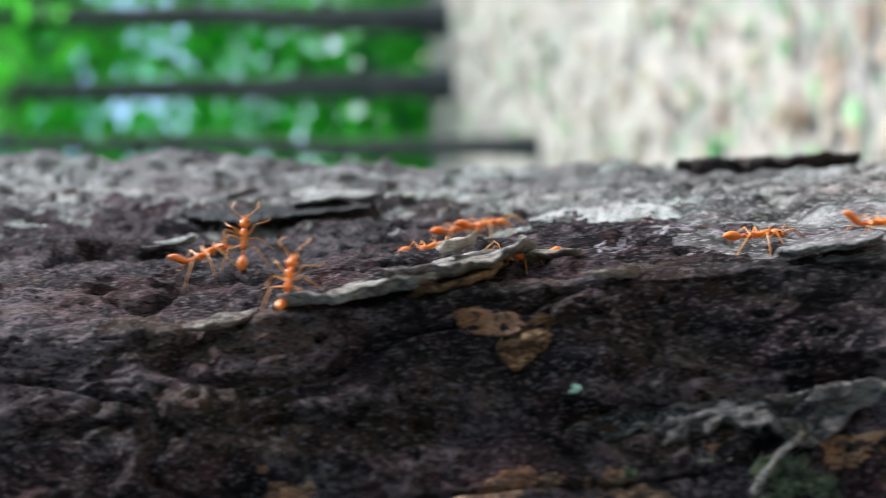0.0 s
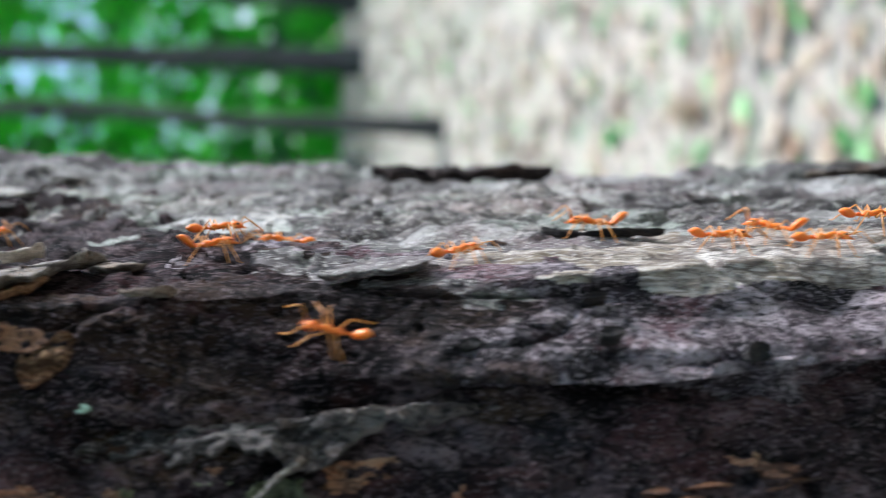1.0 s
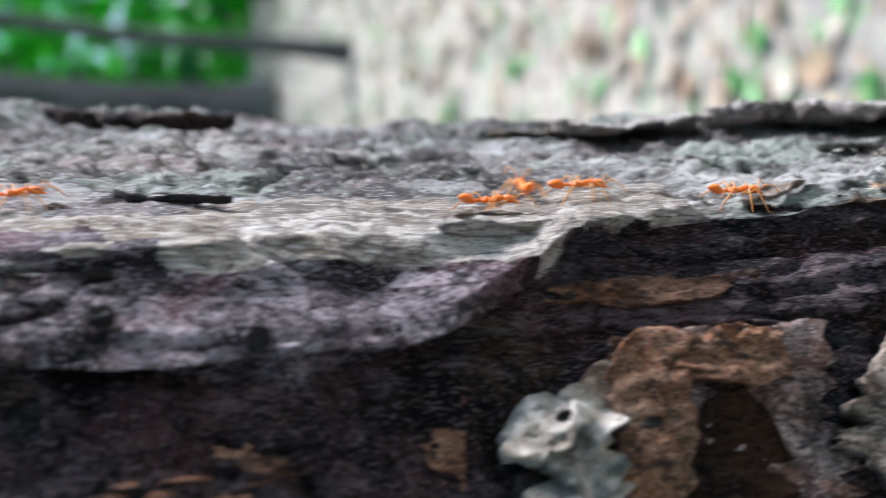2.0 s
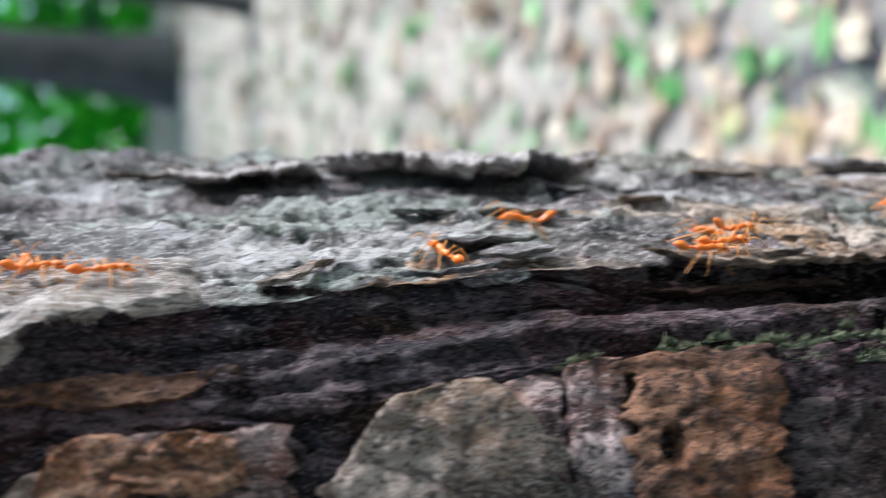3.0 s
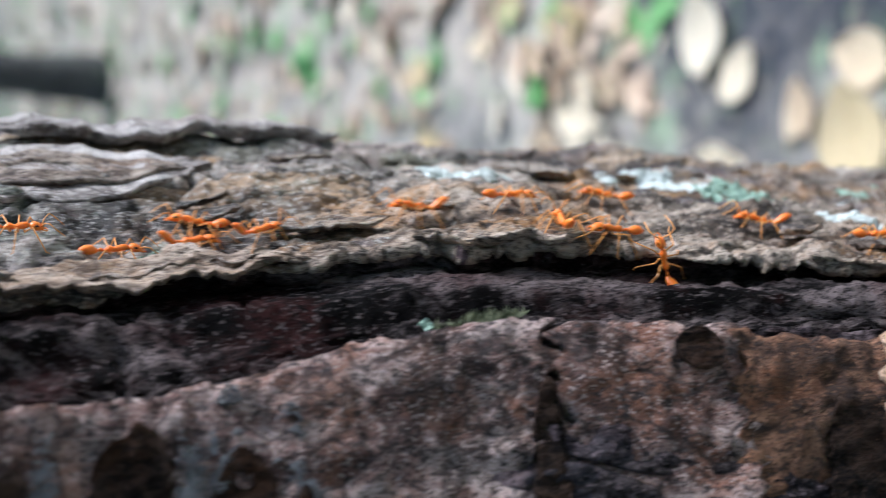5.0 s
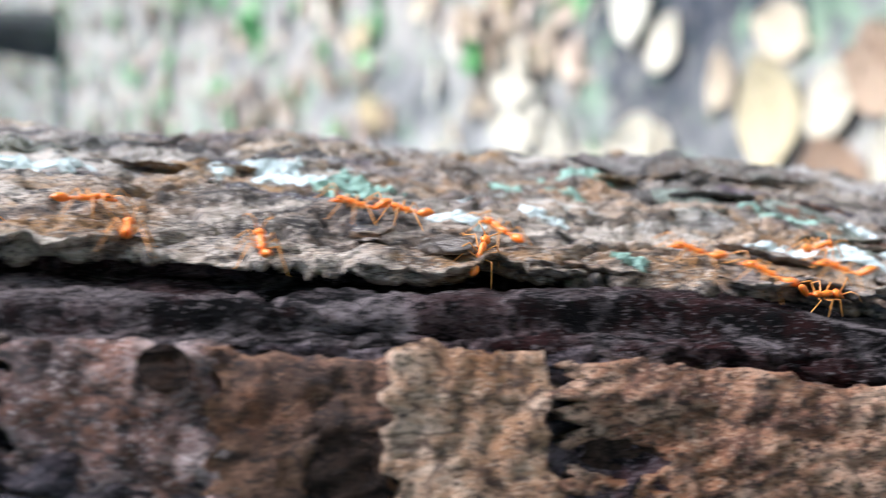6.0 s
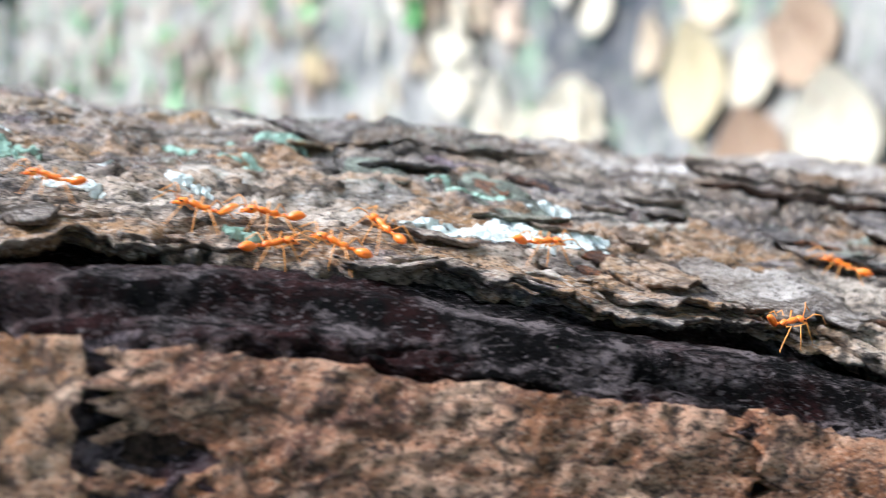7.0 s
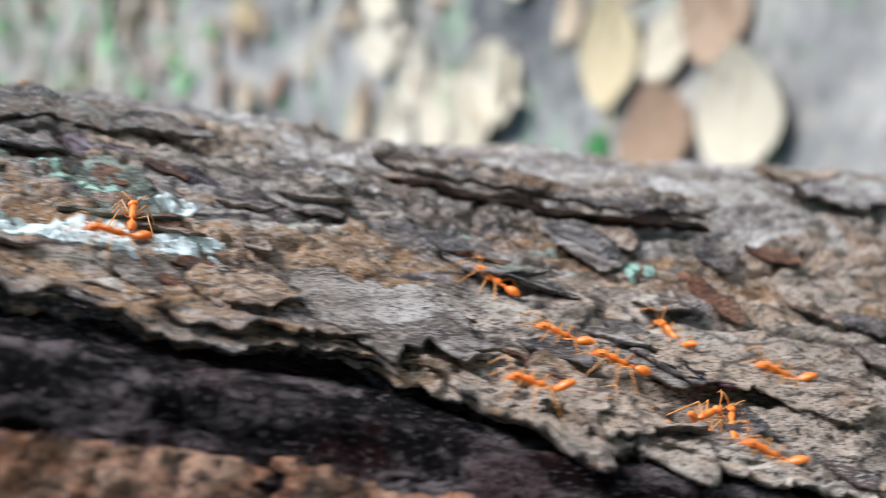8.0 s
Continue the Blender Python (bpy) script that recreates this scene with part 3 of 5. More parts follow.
# x, y, length, turn, kind, material (0 bleached, 1 brown, 2 green, 3 straw)
LARGE_LEAVES = [
    (-0.026, 0.825, 0.114, 15, 6, 0), (-0.018, 1.055, 0.125, 25, 5, 3), (0.010, 0.962, 0.10, -40, 4, 0), (0.045, 0.90, 0.10, 40, 5, 1),
    (0.089, 1.957, 0.10, 80, 3, 3), (0.007, 1.856, 0.10, 70, 2, 1), (0.069, 1.782, 0.13, 95, 2, 3), (-0.035, 1.714, 0.11, 85, 3, 0), (0.093, 1.655, 0.10, 60, 3, 1),
    (0.014, 2.045, 0.09, 100, 2, 1), (0.101, 2.213, 0.09, 80, 3, 1), (0.085, 2.621, 0.10, 90, 2, 1), (-0.017, 2.495, 0.10, 75, 3, 0), (-0.059, 2.28, 0.11, 95, 2, 3),
    (-0.047, 3.013, 0.10, 85, 3, 2), (-0.094, 2.861, 0.10, 60, 3, 2), (-0.029, 2.61, 0.08, 95, 2, 2), (0.134, 2.232, 0.10, 85, 2, 2), (-0.05, 1.854, 0.09, 80, 2, 2),
    (0.345, 3.124, 0.12, 80, 3, 1), (0.286, 2.881, 0.11, 100, 2, 0), (0.219, 2.593, 0.11, 80, 3, 1), (0.306, 3.576, 0.13, 90, 3, 2), (0.23, 2.082, 0.12, 85, 3, 1), (0.183, 1.929, 0.09, 70, 3, 2),
    (0.003, 1.16, 0.07, 40, 3, 1), (0.037, 0.912, 0.09, 70, 4, 1), (-0.166, 1.419, 0.07, 60, 3, 2), (-0.203, 2.21, 0.12, 85, 3, 3),
    (-0.27, 1.60, 0.15, 20, 5, 0), (-0.19, 1.47, 0.15, 60, 5, 0), (-0.13, 1.33, 0.13, 80, 6, 0), (-0.15, 1.56, 0.12, 0, 4, 0), (-0.205, 1.35, 0.12, 30, 5, 0), (-0.27, 1.72, 0.10, 10, 3, 1),
    (-0.14, 1.69, 0.15, 90, 3, 0), (-0.235, 1.70, 0.08, 30, 2, 1), (-0.235, 1.58, 0.15, 10, 4, 0), (-0.115, 1.29, 0.13, 90, 4, 0),
    (-0.155, 1.445, 0.08, 45, 2, 2), (-0.21, 1.305, 0.06, 0, 3, 0), (-0.127, 1.03, 0.06, 0, 3, 2), (-0.08, 0.937, 0.11, 30, 6, 1),
    (-0.335, 2.11, 0.11, 90, 2, 1), (-0.43, 2.74, 0.08, 30, 1, 2), (0.066, 1.07, 0.09, 80, 4, 1), (0.031, 1.308, 0.08, -20, 5, 0),
    (0.078, 1.403, 0.115, 20, 5, 0), (0.0, 1.175, 0.075, 0, 2, 1), (-0.17, 1.39, 0.12, 20, 4, 0), (-0.115, 1.31, 0.09, 90, 4, 0),
    (-0.075, 1.71, 0.15, 90, 1, 0), (-0.035, 1.90, 0.09, 70, 2, 0), (-0.04, 1.84, 0.05, 60, 2, 2), (-0.2, 2.15, 0.10, 80, 2, 1),
    (-0.235, 2.56, 0.09, 20, 2, 2), (-0.05, 1.84, 0.09, 80, 2, 2), (-0.105, 2.46, 0.08, 70, 2, 2), (-0.10, 2.79, 0.09, 50, 3, 2),
    (-0.045, 3.14, 0.11, 80, 2, 2), (-0.107, 1.67, 0.14, 90, 2, 0), (-0.015, 1.64, 0.10, 80, 2, 1), (-0.04, 1.78, 0.10, 100, 2, 0),
    (0.14, 2.18, 0.11, 75, 2, 2), (0.22, 2.37, 0.09, 60, 3, 2), (0.19, 1.93, 0.08, 100, 2, 2), (0.13, 3.14, 0.08, 80, 2, 2),
    (-0.05, 3.14, 0.10, 70, 3, 2), (-0.1, 2.79, 0.09, 0, 2, 2), (0.16, 4.16, 0.13, 80, 3, 2), (0.085, 1.97, 0.09, 40, 2, 2),
    (0.225, 1.665, 0.10, 60, 3, 0), (0.045, 2.64, 0.10, 90, 2, 0), (0.30, 2.29, 0.11, 90, 2, 2), (0.19, 1.92, 0.08, 0, 2, 2),
]
fallen_leaves()


def scatter_leaves(name, centres, sizes, material, rng, label, category, parent=None, kind="", droop=0.5, flat=False):
    """Many folded leaves in one mesh: four triangles each."""
    n = len(centres)
    d = rng.normal(size=(n, 3))
    d[:, 2] = d[:, 2] * 0.12 if flat else d[:, 2] - droop
    d /= np.linalg.norm(d, axis=1, keepdims=True)
    e = np.cross(d, np.array([0.0, 0.0, 1.0]) + 0.15 * rng.normal(size=(n, 3)) if flat else rng.normal(size=(n, 3)))
    e /= np.linalg.norm(e, axis=1, keepdims=True)
    u = np.cross(e, d) if flat else np.cross(d, e)
    s = sizes[:, None]
    v = np.stack([centres - d * s * 0.5, centres + e * s * 0.24 + u * s * 0.07, centres + d * s * 0.5, centres - e * s * 0.24 + u * s * 0.07], 1).reshape(-1, 3)
    i = np.arange(n)[:, None] * 4
    f = np.concatenate([i + (0, 1, 2), i + (0, 2, 3)])
    ob = link_mesh(name, v.tolist(), f.tolist(), material, parent, "" if not kind else label, False)
    if kind:
        tagged(ob, label, category, kind=kind)
    return ob


def litter():
    rng = np.random.default_rng(8)
    n = 7500
    y = 1.5 + 8.3 * rng.random(n) ** 0.9
    x = rng.uniform(-0.5, 0.5, n) * (y + 0.6)
    x, y = np.concatenate([x, rng.uniform(-7, 7, 9000)]), np.concatenate([y, rng.uniform(-6, 10, 9000)])
    bare = (np.abs(x + 0.4) < 0.37) & (np.abs(y - 1.2) < 1.0) | (np.abs(x - 0.2) < 0.4) & (np.abs(y - 0.8) < 0.7)
    x, y = x[~bare], y[~bare]
    n = len(x)
    c = np.stack([x, y, ground_height(x, y) + 0.005], 1)
    m = Nodes("litter")
    col = m.ramp(m.island(), (0.0, (0.22, 0.17, 0.14)), (0.16, (0.42, 0.30, 0.21)), (0.45, (0.60, 0.45, 0.32)), (0.68, (0.72, 0.62, 0.50)), (0.72, (0.15, 0.38, 0.12)), (1.0, (0.34, 0.55, 0.26)))
    mat = m.done(m.mix(m.ramp(m.noise(60), (0.4, 0.0), (0.7, 0.25)), col, (0.20, 0.15, 0.10)), 0.8)
    scatter_leaves("leaf_litter", c, 0.04 + 0.10 * rng.random(n) ** 2, mat, rng, "thin scattered dry and green leaf litter on soil", "leaf litter", kind="stuff", flat=True)


litter()


# ---- the woods behind ----
def foliage_material(name, lo, hi, share=0.65):
    n = Nodes(name)
    c = n.mix(n.island(), lo, hi)
    c = n.mix(n.ramp(n.noise(3, 3), (0.4, 0.0), (0.65, 0.6)), c, tuple(0.5 * v for v in lo))
    n.done(c, 0.45, 0.4)
    t = n.t.nodes.new("ShaderNodeBsdfTranslucent")
    n.put(t.inputs[0], n.mix(0.5, c, (0.16, 0.85, 0.05)))
    mix = n.t.nodes.new("ShaderNodeMixShader")
    mix.inputs[0].default_value = share
    n.t.links.new(n.b.outputs[0], mix.inputs[1])
    n.t.links.new(t.outputs[0], mix.inputs[2])
    n.t.links.new(mix.outputs[0], n.t.nodes["Material Output"].inputs[0])
    return n.m


LEAVES = foliage_material("woodland_leaves", (0.04, 0.33, 0.02), (0.22, 0.74, 0.06))
# darker copy of the leaves, with shade put into the green
SHADE_LEAVES = foliage_material("shade_toned_leaves", (0.010, 0.03, 0.012), (0.03, 0.07, 0.025), 0.2)
FAR_BARK = bark("far_tree_bark", (0.018, 0.018, 0.015), (0.05, 0.048, 0.042), (0.10, 0.095, 0.085), (0.045, 0.065, 0.035), 0.08)


def limb(a, b, r0, r1, rng, sides=9, steps=7, wander=0.03):
    a, b = np.array(a, float), np.array(b, float)
    d = b - a
    e = np.cross(d, (0.3, 0.9, 0.2))
    e /= np.linalg.norm(e)
    u = np.cross(d / np.linalg.norm(d), e)
    v = []
    for i in range(steps + 1):
        s = i / steps
        c = a + d * s + (e * rng.normal() + u * rng.normal()) * wander * math.sin(math.pi * s)
        r = r0 * (1 - s) + r1 * s
        for k in range(sides):
            w = 2 * math.pi * k / sides
            v.append(c + r * (1 + 0.08 * rng.normal()) * (math.cos(w) * e + math.sin(w) * u))
    return np.array(v), grid_faces(steps + 1, sides, True)


def wood_tree(x, y, radius, height, leaves, spread, low, seed, lean=0.0, label="dark slender tree with a loose green crown"):
    rng = np.random.default_rng(seed)
    z = float(ground_height(np.array([x]), np.array([y]))[0])
    base = tagged(new("woodland_tree"), label, "tree", "trees of the woods behind")
    base.matrix_basis = pose(x, y, z - 0.05)
    v, f = limb((0, 0, -0.1), (lean, 0.1, height), radius, radius * 0.5, rng, 14, 14, 0.012)
    v[:14, :2] *= 1.5
    v[14:28, :2] *= 1.08
    link_mesh("trunk", v.tolist(), f.tolist(), FAR_BARK, base)
    tips = []
    for k in range(9):
        s = rng.uniform(low, 1.0)
        a = rng.uniform(0, 2 * math.pi)
        start = np.array([lean * s, 0.1 * s, height * s])
        end = start + np.array([math.cos(a), math.sin(a), 0.35]) * spread * rng.uniform(0.5, 1)
        v, f = limb(start, end, radius * 0.3, radius * 0.06, rng, 6, 5, 0.08)
        link_mesh("limb", v.tolist(), f.tolist(), FAR_BARK, base)
        tips.append((start, end))
    c = []
    for k in range(leaves // 24):
        a, b = tips[rng.integers(len(tips))]
        mid = a + (b - a) * rng.uniform(0.25, 1.1) + rng.normal(size=3) * spread * 0.16
        c.append(mid + rng.normal(size=(24, 3)) * 0.16)
    c = np.concatenate(c)
    scatter_leaves("crown", c, rng.uniform(0.07, 0.16, len(c)), LEAVES, rng, "", "", base)
    return base


for k, (x, y, r, h, leaves, spread, low, lean) in enumerate([
    (0.50, 5.85, 0.045, 5.5, 1400, 1.3, 0.45, 0.05),
    (1.145, 8.25, 0.085, 7.0, 2400, 1.6, 0.4, -0.1),
    (1.62, 8.4, 0.09, 7.5, 3000, 1.8, 0.35, 0.1),
    (0.20, 7.9, 0.19, 8.0, 3000, 1.9, 0.35, 0.0),
    (-0.335, 4.75, 0.075, 6.0, 1400, 1.4, 0.5, 0.0),
    (2.6, 10.0, 0.15, 8.0, 3600, 2.0, 0.3, 0.0),
]):
    wood_tree(x, y, r, h, leaves, spread, low, 100 + k, lean)


def far_woods():
    """Bushes and branches that close the view beyond the crest, and unseen ones added to shade the stem."""
    rng = np.random.default_rng(17)
    c = []
    for k in range(1060):
        a = rng.uniform(-0.45, 0.45)
        d = rng.uniform(11, 17)
        x, y = d * math.sin(a), d * math.cos(a)
        z = 1.0 + 9 * rng.random() ** 1.2
        c.append(np.array([x, y, z]) + rng.normal(size=(40, 3)) * (0.5, 0.5, 0.35))
    c = np.concatenate(c)
    scatter_leaves("far_foliage", c, rng.uniform(0.16, 0.34, len(c)), LEAVES, rng, "dense bright green foliage of bushes and trees", "foliage", kind="stuff")
    # dark leaf clumps stand for the shaded gaps between bright foliage
    c = []
    for k in range(80):
        a, d = rng.uniform(-0.45, 0.45), rng.uniform(9.8, 11)
        c.append(np.array([d * math.sin(a), d * math.cos(a), 1.3 + 6 * rng.random()]) + rng.normal(size=(30, 3)) * (0.28, 0.28, 0.45))
    c = np.concatenate(c)
    scatter_leaves("shaded_foliage", c, rng.uniform(0.14, 0.28, len(c)), SHADE_LEAVES, rng, "dark leaves that stand for shaded gaps in the bright green woods", "foliage", kind="stuff")
    # unseen bushes and canopy, added to keep skylight off the stem's front
    c = []
    for k in range(240):
        a = rng.uniform(math.radians(90), math.radians(295))
        d = rng.uniform(2.6, 8)
        x, y = d * math.sin(a), d * math.cos(a)
        c.append(np.array([x, y, 0.1 + 5.0 * rng.random()]) + rng.normal(size=(40, 3)) * (0.5, 0.5, 0.4))
    for k in range(360):
        x, y = rng.uniform(-6, 2.2), rng.uniform(-6, 0.8)
        c.append(np.array([x, y, rng.uniform(4.2, 6.5)]) + rng.normal(size=(40, 3)) * (0.5, 0.5, 0.3))
    c = np.concatenate(c)
    scatter_leaves("bushes", c, rng.uniform(0.18, 0.34, len(c)), SHADE_LEAVES, rng, "unseen dark green bushes and low branches added to shade the stem", "bush", kind="stuff")


far_woods()


# ---- loose bark, plates, lichen and moss on the tree ----
def stem_at(z, q):
    """Places and outward normals on the smooth stem, for arrays of height and place across."""
    g = section(z.ravel()) if z.ndim == 1 else section(z[:, 0])
    edge = sum(CUTS[:12])
    c = np.where(q >= 0, LIP - q * (LIP - RIM), LIP - q * (edge - LIP))
    i = np.clip(np.floor(c).astype(int), 4, g.shape[1] - 6)
    f = (c - i)[..., None]
    r = np.arange(g.shape[0])[:, None]
    at = g[r, i] * (1 - f) + g[r, i + 1] * f
    across = g[r, i + 4] - g[r, i - 3]
    n = np.stack([across[..., 1], -across[..., 0]], -1)
    n /= np.linalg.norm(n, axis=-1, keepdims=True) + 1e-9
    side = np.sign((n * (np.array([0.5, -0.2]))).sum(-1, keepdims=True))
    return at, n * np.where(side == 0, 1, side)


def bark_piece(name, z0, z1, q0, q1, material, near=0.002, far=0.0005, thick=0.0012, seed=1, slant=0.0, rough=0.0006, blunt=0.35, knot=False, label="", ragged=0.14, hollows=()):
    """A piece of bark that follows the stem from height z0 down to z1 and from q0 (towards the lip) to q1, standing off by near and far."""
    length = abs(z0 - z1)
    n, m = int(np.clip(length / 0.0005, 14, 150)), 60 if hollows else 30
    a, b = np.linspace(0, 1, n), np.linspace(0, 1, m)
    one = np.ones(n)
    jag = lattice(np.stack([a * length * 130 + seed * 7.3, one * seed, one], 1), seed) + 0.5 * lattice(np.stack([a * length * 420, one * seed, one], 1), seed + 3) + 0.25 * lattice(np.stack([a * length * 1200, one * seed, one], 1), seed + 4)
    jag2 = lattice(np.stack([a * length * 240 + seed * 3.1, one * seed, 2 * one], 1), seed + 5) + 0.6 * lattice(np.stack([a * length * 760, one * seed, one], 1), seed + 8)
    w = np.sin(np.pi * np.clip(a * 0.97 + 0.015, 0, 1)) ** blunt
    mid = 0.5 * (q0 + q1) + slant * (a - 0.5)
    lo = mid - 0.5 * (q1 - q0) * w * (1 + ragged * 2 * jag)
    hi = mid + 0.5 * (q1 - q0) * w * (1 + ragged * jag2)
    q = lo[:, None] * (1 - b) + hi[:, None] * b
    z = np.repeat((z0 + (z1 - z0) * a)[:, None], m, 1)
    at, nrm = stem_at(z, np.maximum(q, 0.02) if q1 > 0 else q)
    side = lattice(np.stack([q.ravel() * 60, np.sign(a - 0.5).repeat(m) * 3.3 + seed, 0 * q.ravel()], 1), seed + 9) + 0.5 * lattice(np.stack([q.ravel() * 190, np.sign(a - 0.5).repeat(m) * 3.3 + seed, 0 * q.ravel()], 1), seed + 10)
    z = z + side.reshape(n, m) * (np.abs(2 * a - 1) ** 5)[:, None] * min(0.0034, 0.10 * length)
    if q1 > 0:
        a0, n0 = stem_at(z, 0 * q + 0.02)
        a1, _ = stem_at(z, 0 * q + 0.22)
        run = (a0 - a1) / 0.20
        over = np.clip(0.02 - q, 0, 1)[..., None]
        at = np.where(over > 0, a0 + run * over * 0.55, at)
        nrm = np.where(over > 0, n0, nrm)
    p = np.concatenate([at, z[..., None]], 2)
    flat = p.reshape(-1, 3)
    lay = 3 * fbm(flat * (170, 170, 70), seed + 20, 3)
    lay = (np.floor(lay) + np.clip((lay - np.floor(lay)) * 6, 0, 1)) / 3
    bump = (rough * lay + rough * 0.5 * fbm(flat * (800, 800, 500), seed + 30, 2)).reshape(n, m)
    if name == "bark_plate":
        bump = bump - (0.0015 * np.clip(lattice(flat * (420, 420, 300), seed + 40) - 0.3, 0, 1)).reshape(n, m)
    stand = near * (1 - b) ** 1.3 + far * b + bump + 0.0006
    for hz, hq, tall, wide, deep in hollows:
        away = np.hypot((z - hz) / tall, (q - hq) / wide) + 0.35 * jag[:, None]
        stand = stand - deep * np.clip((1.15 - away) / 0.3, 0, 1)
    if knot:
        rr = np.hypot((a[:, None] - 0.5) * 2, (b - 0.5) * 2)
        stand = stand + 0.0010 * np.cos(rr * 13) * np.clip(1.1 - rr, 0, 1) - 0.0022 * np.exp(-(rr / 0.3) ** 2)
    rim = np.minimum(np.minimum(b, 1 - b)[None] * 9, np.minimum(a, 1 - a)[:, None] * 14).clip(0, 1)
    top = p.copy()
    top[..., :2] += nrm * stand[..., None]
    low = p.copy()
    low[..., :2] += nrm * (stand - thick * (0.35 + 0.65 * rim))[..., None]
    v = np.concatenate([top.reshape(-1, 3), low.reshape(-1, 3)])
    k = n * m
    f = grid_faces(n, m)
    ring = np.concatenate([np.arange(m), np.arange(1, n) * m + m - 1, (n - 1) * m + np.arange(m - 2, -1, -1), np.arange(n - 2, 0, -1) * m])
    nxt = np.roll(ring, -1)
    faces = f.tolist() + (f[:, ::-1] + k).tolist() + np.stack([nxt, ring, ring + k, nxt + k], 1).tolist()
    return link_mesh(name, v.tolist(), faces, material, tree, label)


CHALK = bark("chalky_crust", (0.42, 0.35, 0.28), (0.88, 0.79, 0.68), (0.92, 0.86, 0.78), (0.70, 0.57, 0.44), 1.8, gloss=0.85, patch=0.14, spec=0.05)
FRONT_CRUST = bark("grey_layered_crust", (0.02, 0.016, 0.015), (0.12, 0.098, 0.088), (0.36, 0.31, 0.285), (0.14, 0.095, 0.07), 1.3, patch=0.2)
GREY_PLATE = bark("grey_brown_plate", (0.06, 0.042, 0.034), (0.27, 0.20, 0.155), (0.54, 0.44, 0.36), (0.29, 0.165, 0.09), 1.1, rot=0.4)
DARK_PLATE = bark("dark_damp_plate", (0.010, 0.008, 0.008), (0.038, 0.028, 0.027), (0.15, 0.115, 0.105), (0.075, 0.04, 0.03), 1.1, spec=0.15)
PALE_PLATE = bark("pale_tan_plate", (0.24, 0.115, 0.058), (0.52, 0.285, 0.155), (0.70, 0.48, 0.33), (0.44, 0.19, 0.075), 1.3, grain=0.5, specks=0.57, deep=(0.07, 0.035, 0.02))
# rot colour that also serves as shade in hollows, pockets and gaps
ROT_AND_SHADE = bark("black_brown_rot_and_shade", (0.004, 0.003, 0.003), (0.014, 0.009, 0.007), (0.06, 0.036, 0.025), (0.055, 0.022, 0.009), 1.1, spec=0.1)
RUST_BARK = bark("rust_brown_bark", (0.028, 0.012, 0.007), (0.21, 0.098, 0.055), (0.40, 0.20, 0.11), (0.29, 0.10, 0.032), 1.2, specks=0.58, rot=0.5)
RIM_FLAKE = bark("pale_pinkish_bark", (0.12, 0.095, 0.085), (0.45, 0.395, 0.36), (0.74, 0.68, 0.63), (0.34, 0.255, 0.215), 1.2)
plate, loose = "rough bark plate beside a deep furrow", "thin loose flake of bark with a lifted edge"

# the lower row of plates, below the furrow; height, place, half sizes and depth of the hollows that have rotted into them
HOLLOWS = {0.7365: [(0.7308, -0.770, 0.0056, 0.032, 0.0046)], 0.9400: [(0.9345, -0.74, 0.0022, 0.06, 0.0036)]}
for k, (z0, z1, q0, q1, mat, near, far, blunt) in enumerate([
    (1.0115, 0.9825, -1.12, -0.545, PURPLE_BARK, 0.001, 0.0015, 0.0),
    (0.9820, 0.9475, -1.12, -0.50, GREY_PLATE, 0.003, 0.0035, 0.85),
    (0.9570, 0.9480, -1.12, -0.53, PURPLE_BARK, 0.0006, 0.0004, 0.04),
    (0.9478, 0.9398, -1.12, -0.50, PURPLE_BARK, 0.001, 0.0016, 0.04),
    (0.9400, 0.9205, -1.12, -0.53, RUST_BARK, 0.002, 0.0018, 0.0),
    (0.9195, 0.8860, -1.12, -0.66, DARK_PLATE, 0.001, 0.0006, 0.0),
    (0.8860, 0.8035, -1.12, -0.54, PURPLE_BARK, 0.0015, 0.0012, 0.0),
    (0.8025, 0.7780, -1.12, -0.55, PURPLE_BARK, 0.001, 0.0010, 0.0),
    (0.7800, 0.7570, -1.12, -0.56, RUST_BARK, 0.0016, 0.0014, 0.0),
    (0.7590, 0.7388, -1.12, -0.55, PALE_PLATE, 0.0026, 0.0024, 0.0),
    (0.7365, 0.6600, -1.12, -0.558, BROWN_BARK, 0.0017, 0.0014, 0.0),
    (0.6595, 0.5400, -1.12, -0.535, BROWN_BARK, 0.0017, 0.0014, 0.0),
]):
    bark_piece("bark_plate", z0, z1, q0, q1, mat, near, far, 0.006, 40 + k, rough=0.0009, blunt=blunt, ragged=0.035, label=plate, hollows=HOLLOWS.get(z0, ()))

# black sheets put the shade of two hollows and a crack into colour
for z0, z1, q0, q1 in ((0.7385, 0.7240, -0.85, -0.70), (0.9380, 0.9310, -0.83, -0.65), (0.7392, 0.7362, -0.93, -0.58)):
    bark_piece("rotten_hollow", z0, z1, q0, q1, ROT_AND_SHADE, -0.0012, -0.0012, 0.0010, int(z0 * 2000), rough=0.0005, label="black sheet for the shade in a hollow or crack of the bark")

# raised black pieces stand for the shade inside small holes
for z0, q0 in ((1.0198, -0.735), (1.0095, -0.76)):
    bark_piece("bark_hole", z0, z0 - 0.0022, q0 - 0.012, q0 + 0.012, BARK_AND_HOLE_BLACK, 0.0064, 0.0064, 0.0020, int(z0 * 10000), label="small round black piece for the shade in a crust hole")
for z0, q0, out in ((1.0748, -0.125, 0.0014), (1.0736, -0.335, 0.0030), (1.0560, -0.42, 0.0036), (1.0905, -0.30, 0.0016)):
    bark_piece("bark_hole", z0, z0 - 0.0030, q0 - 0.018, q0 + 0.014, BARK_AND_HOLE_BLACK, out, out, 0.0030, int(z0 * 9000), blunt=0.6, label="small black piece for the shade in a bark hole")

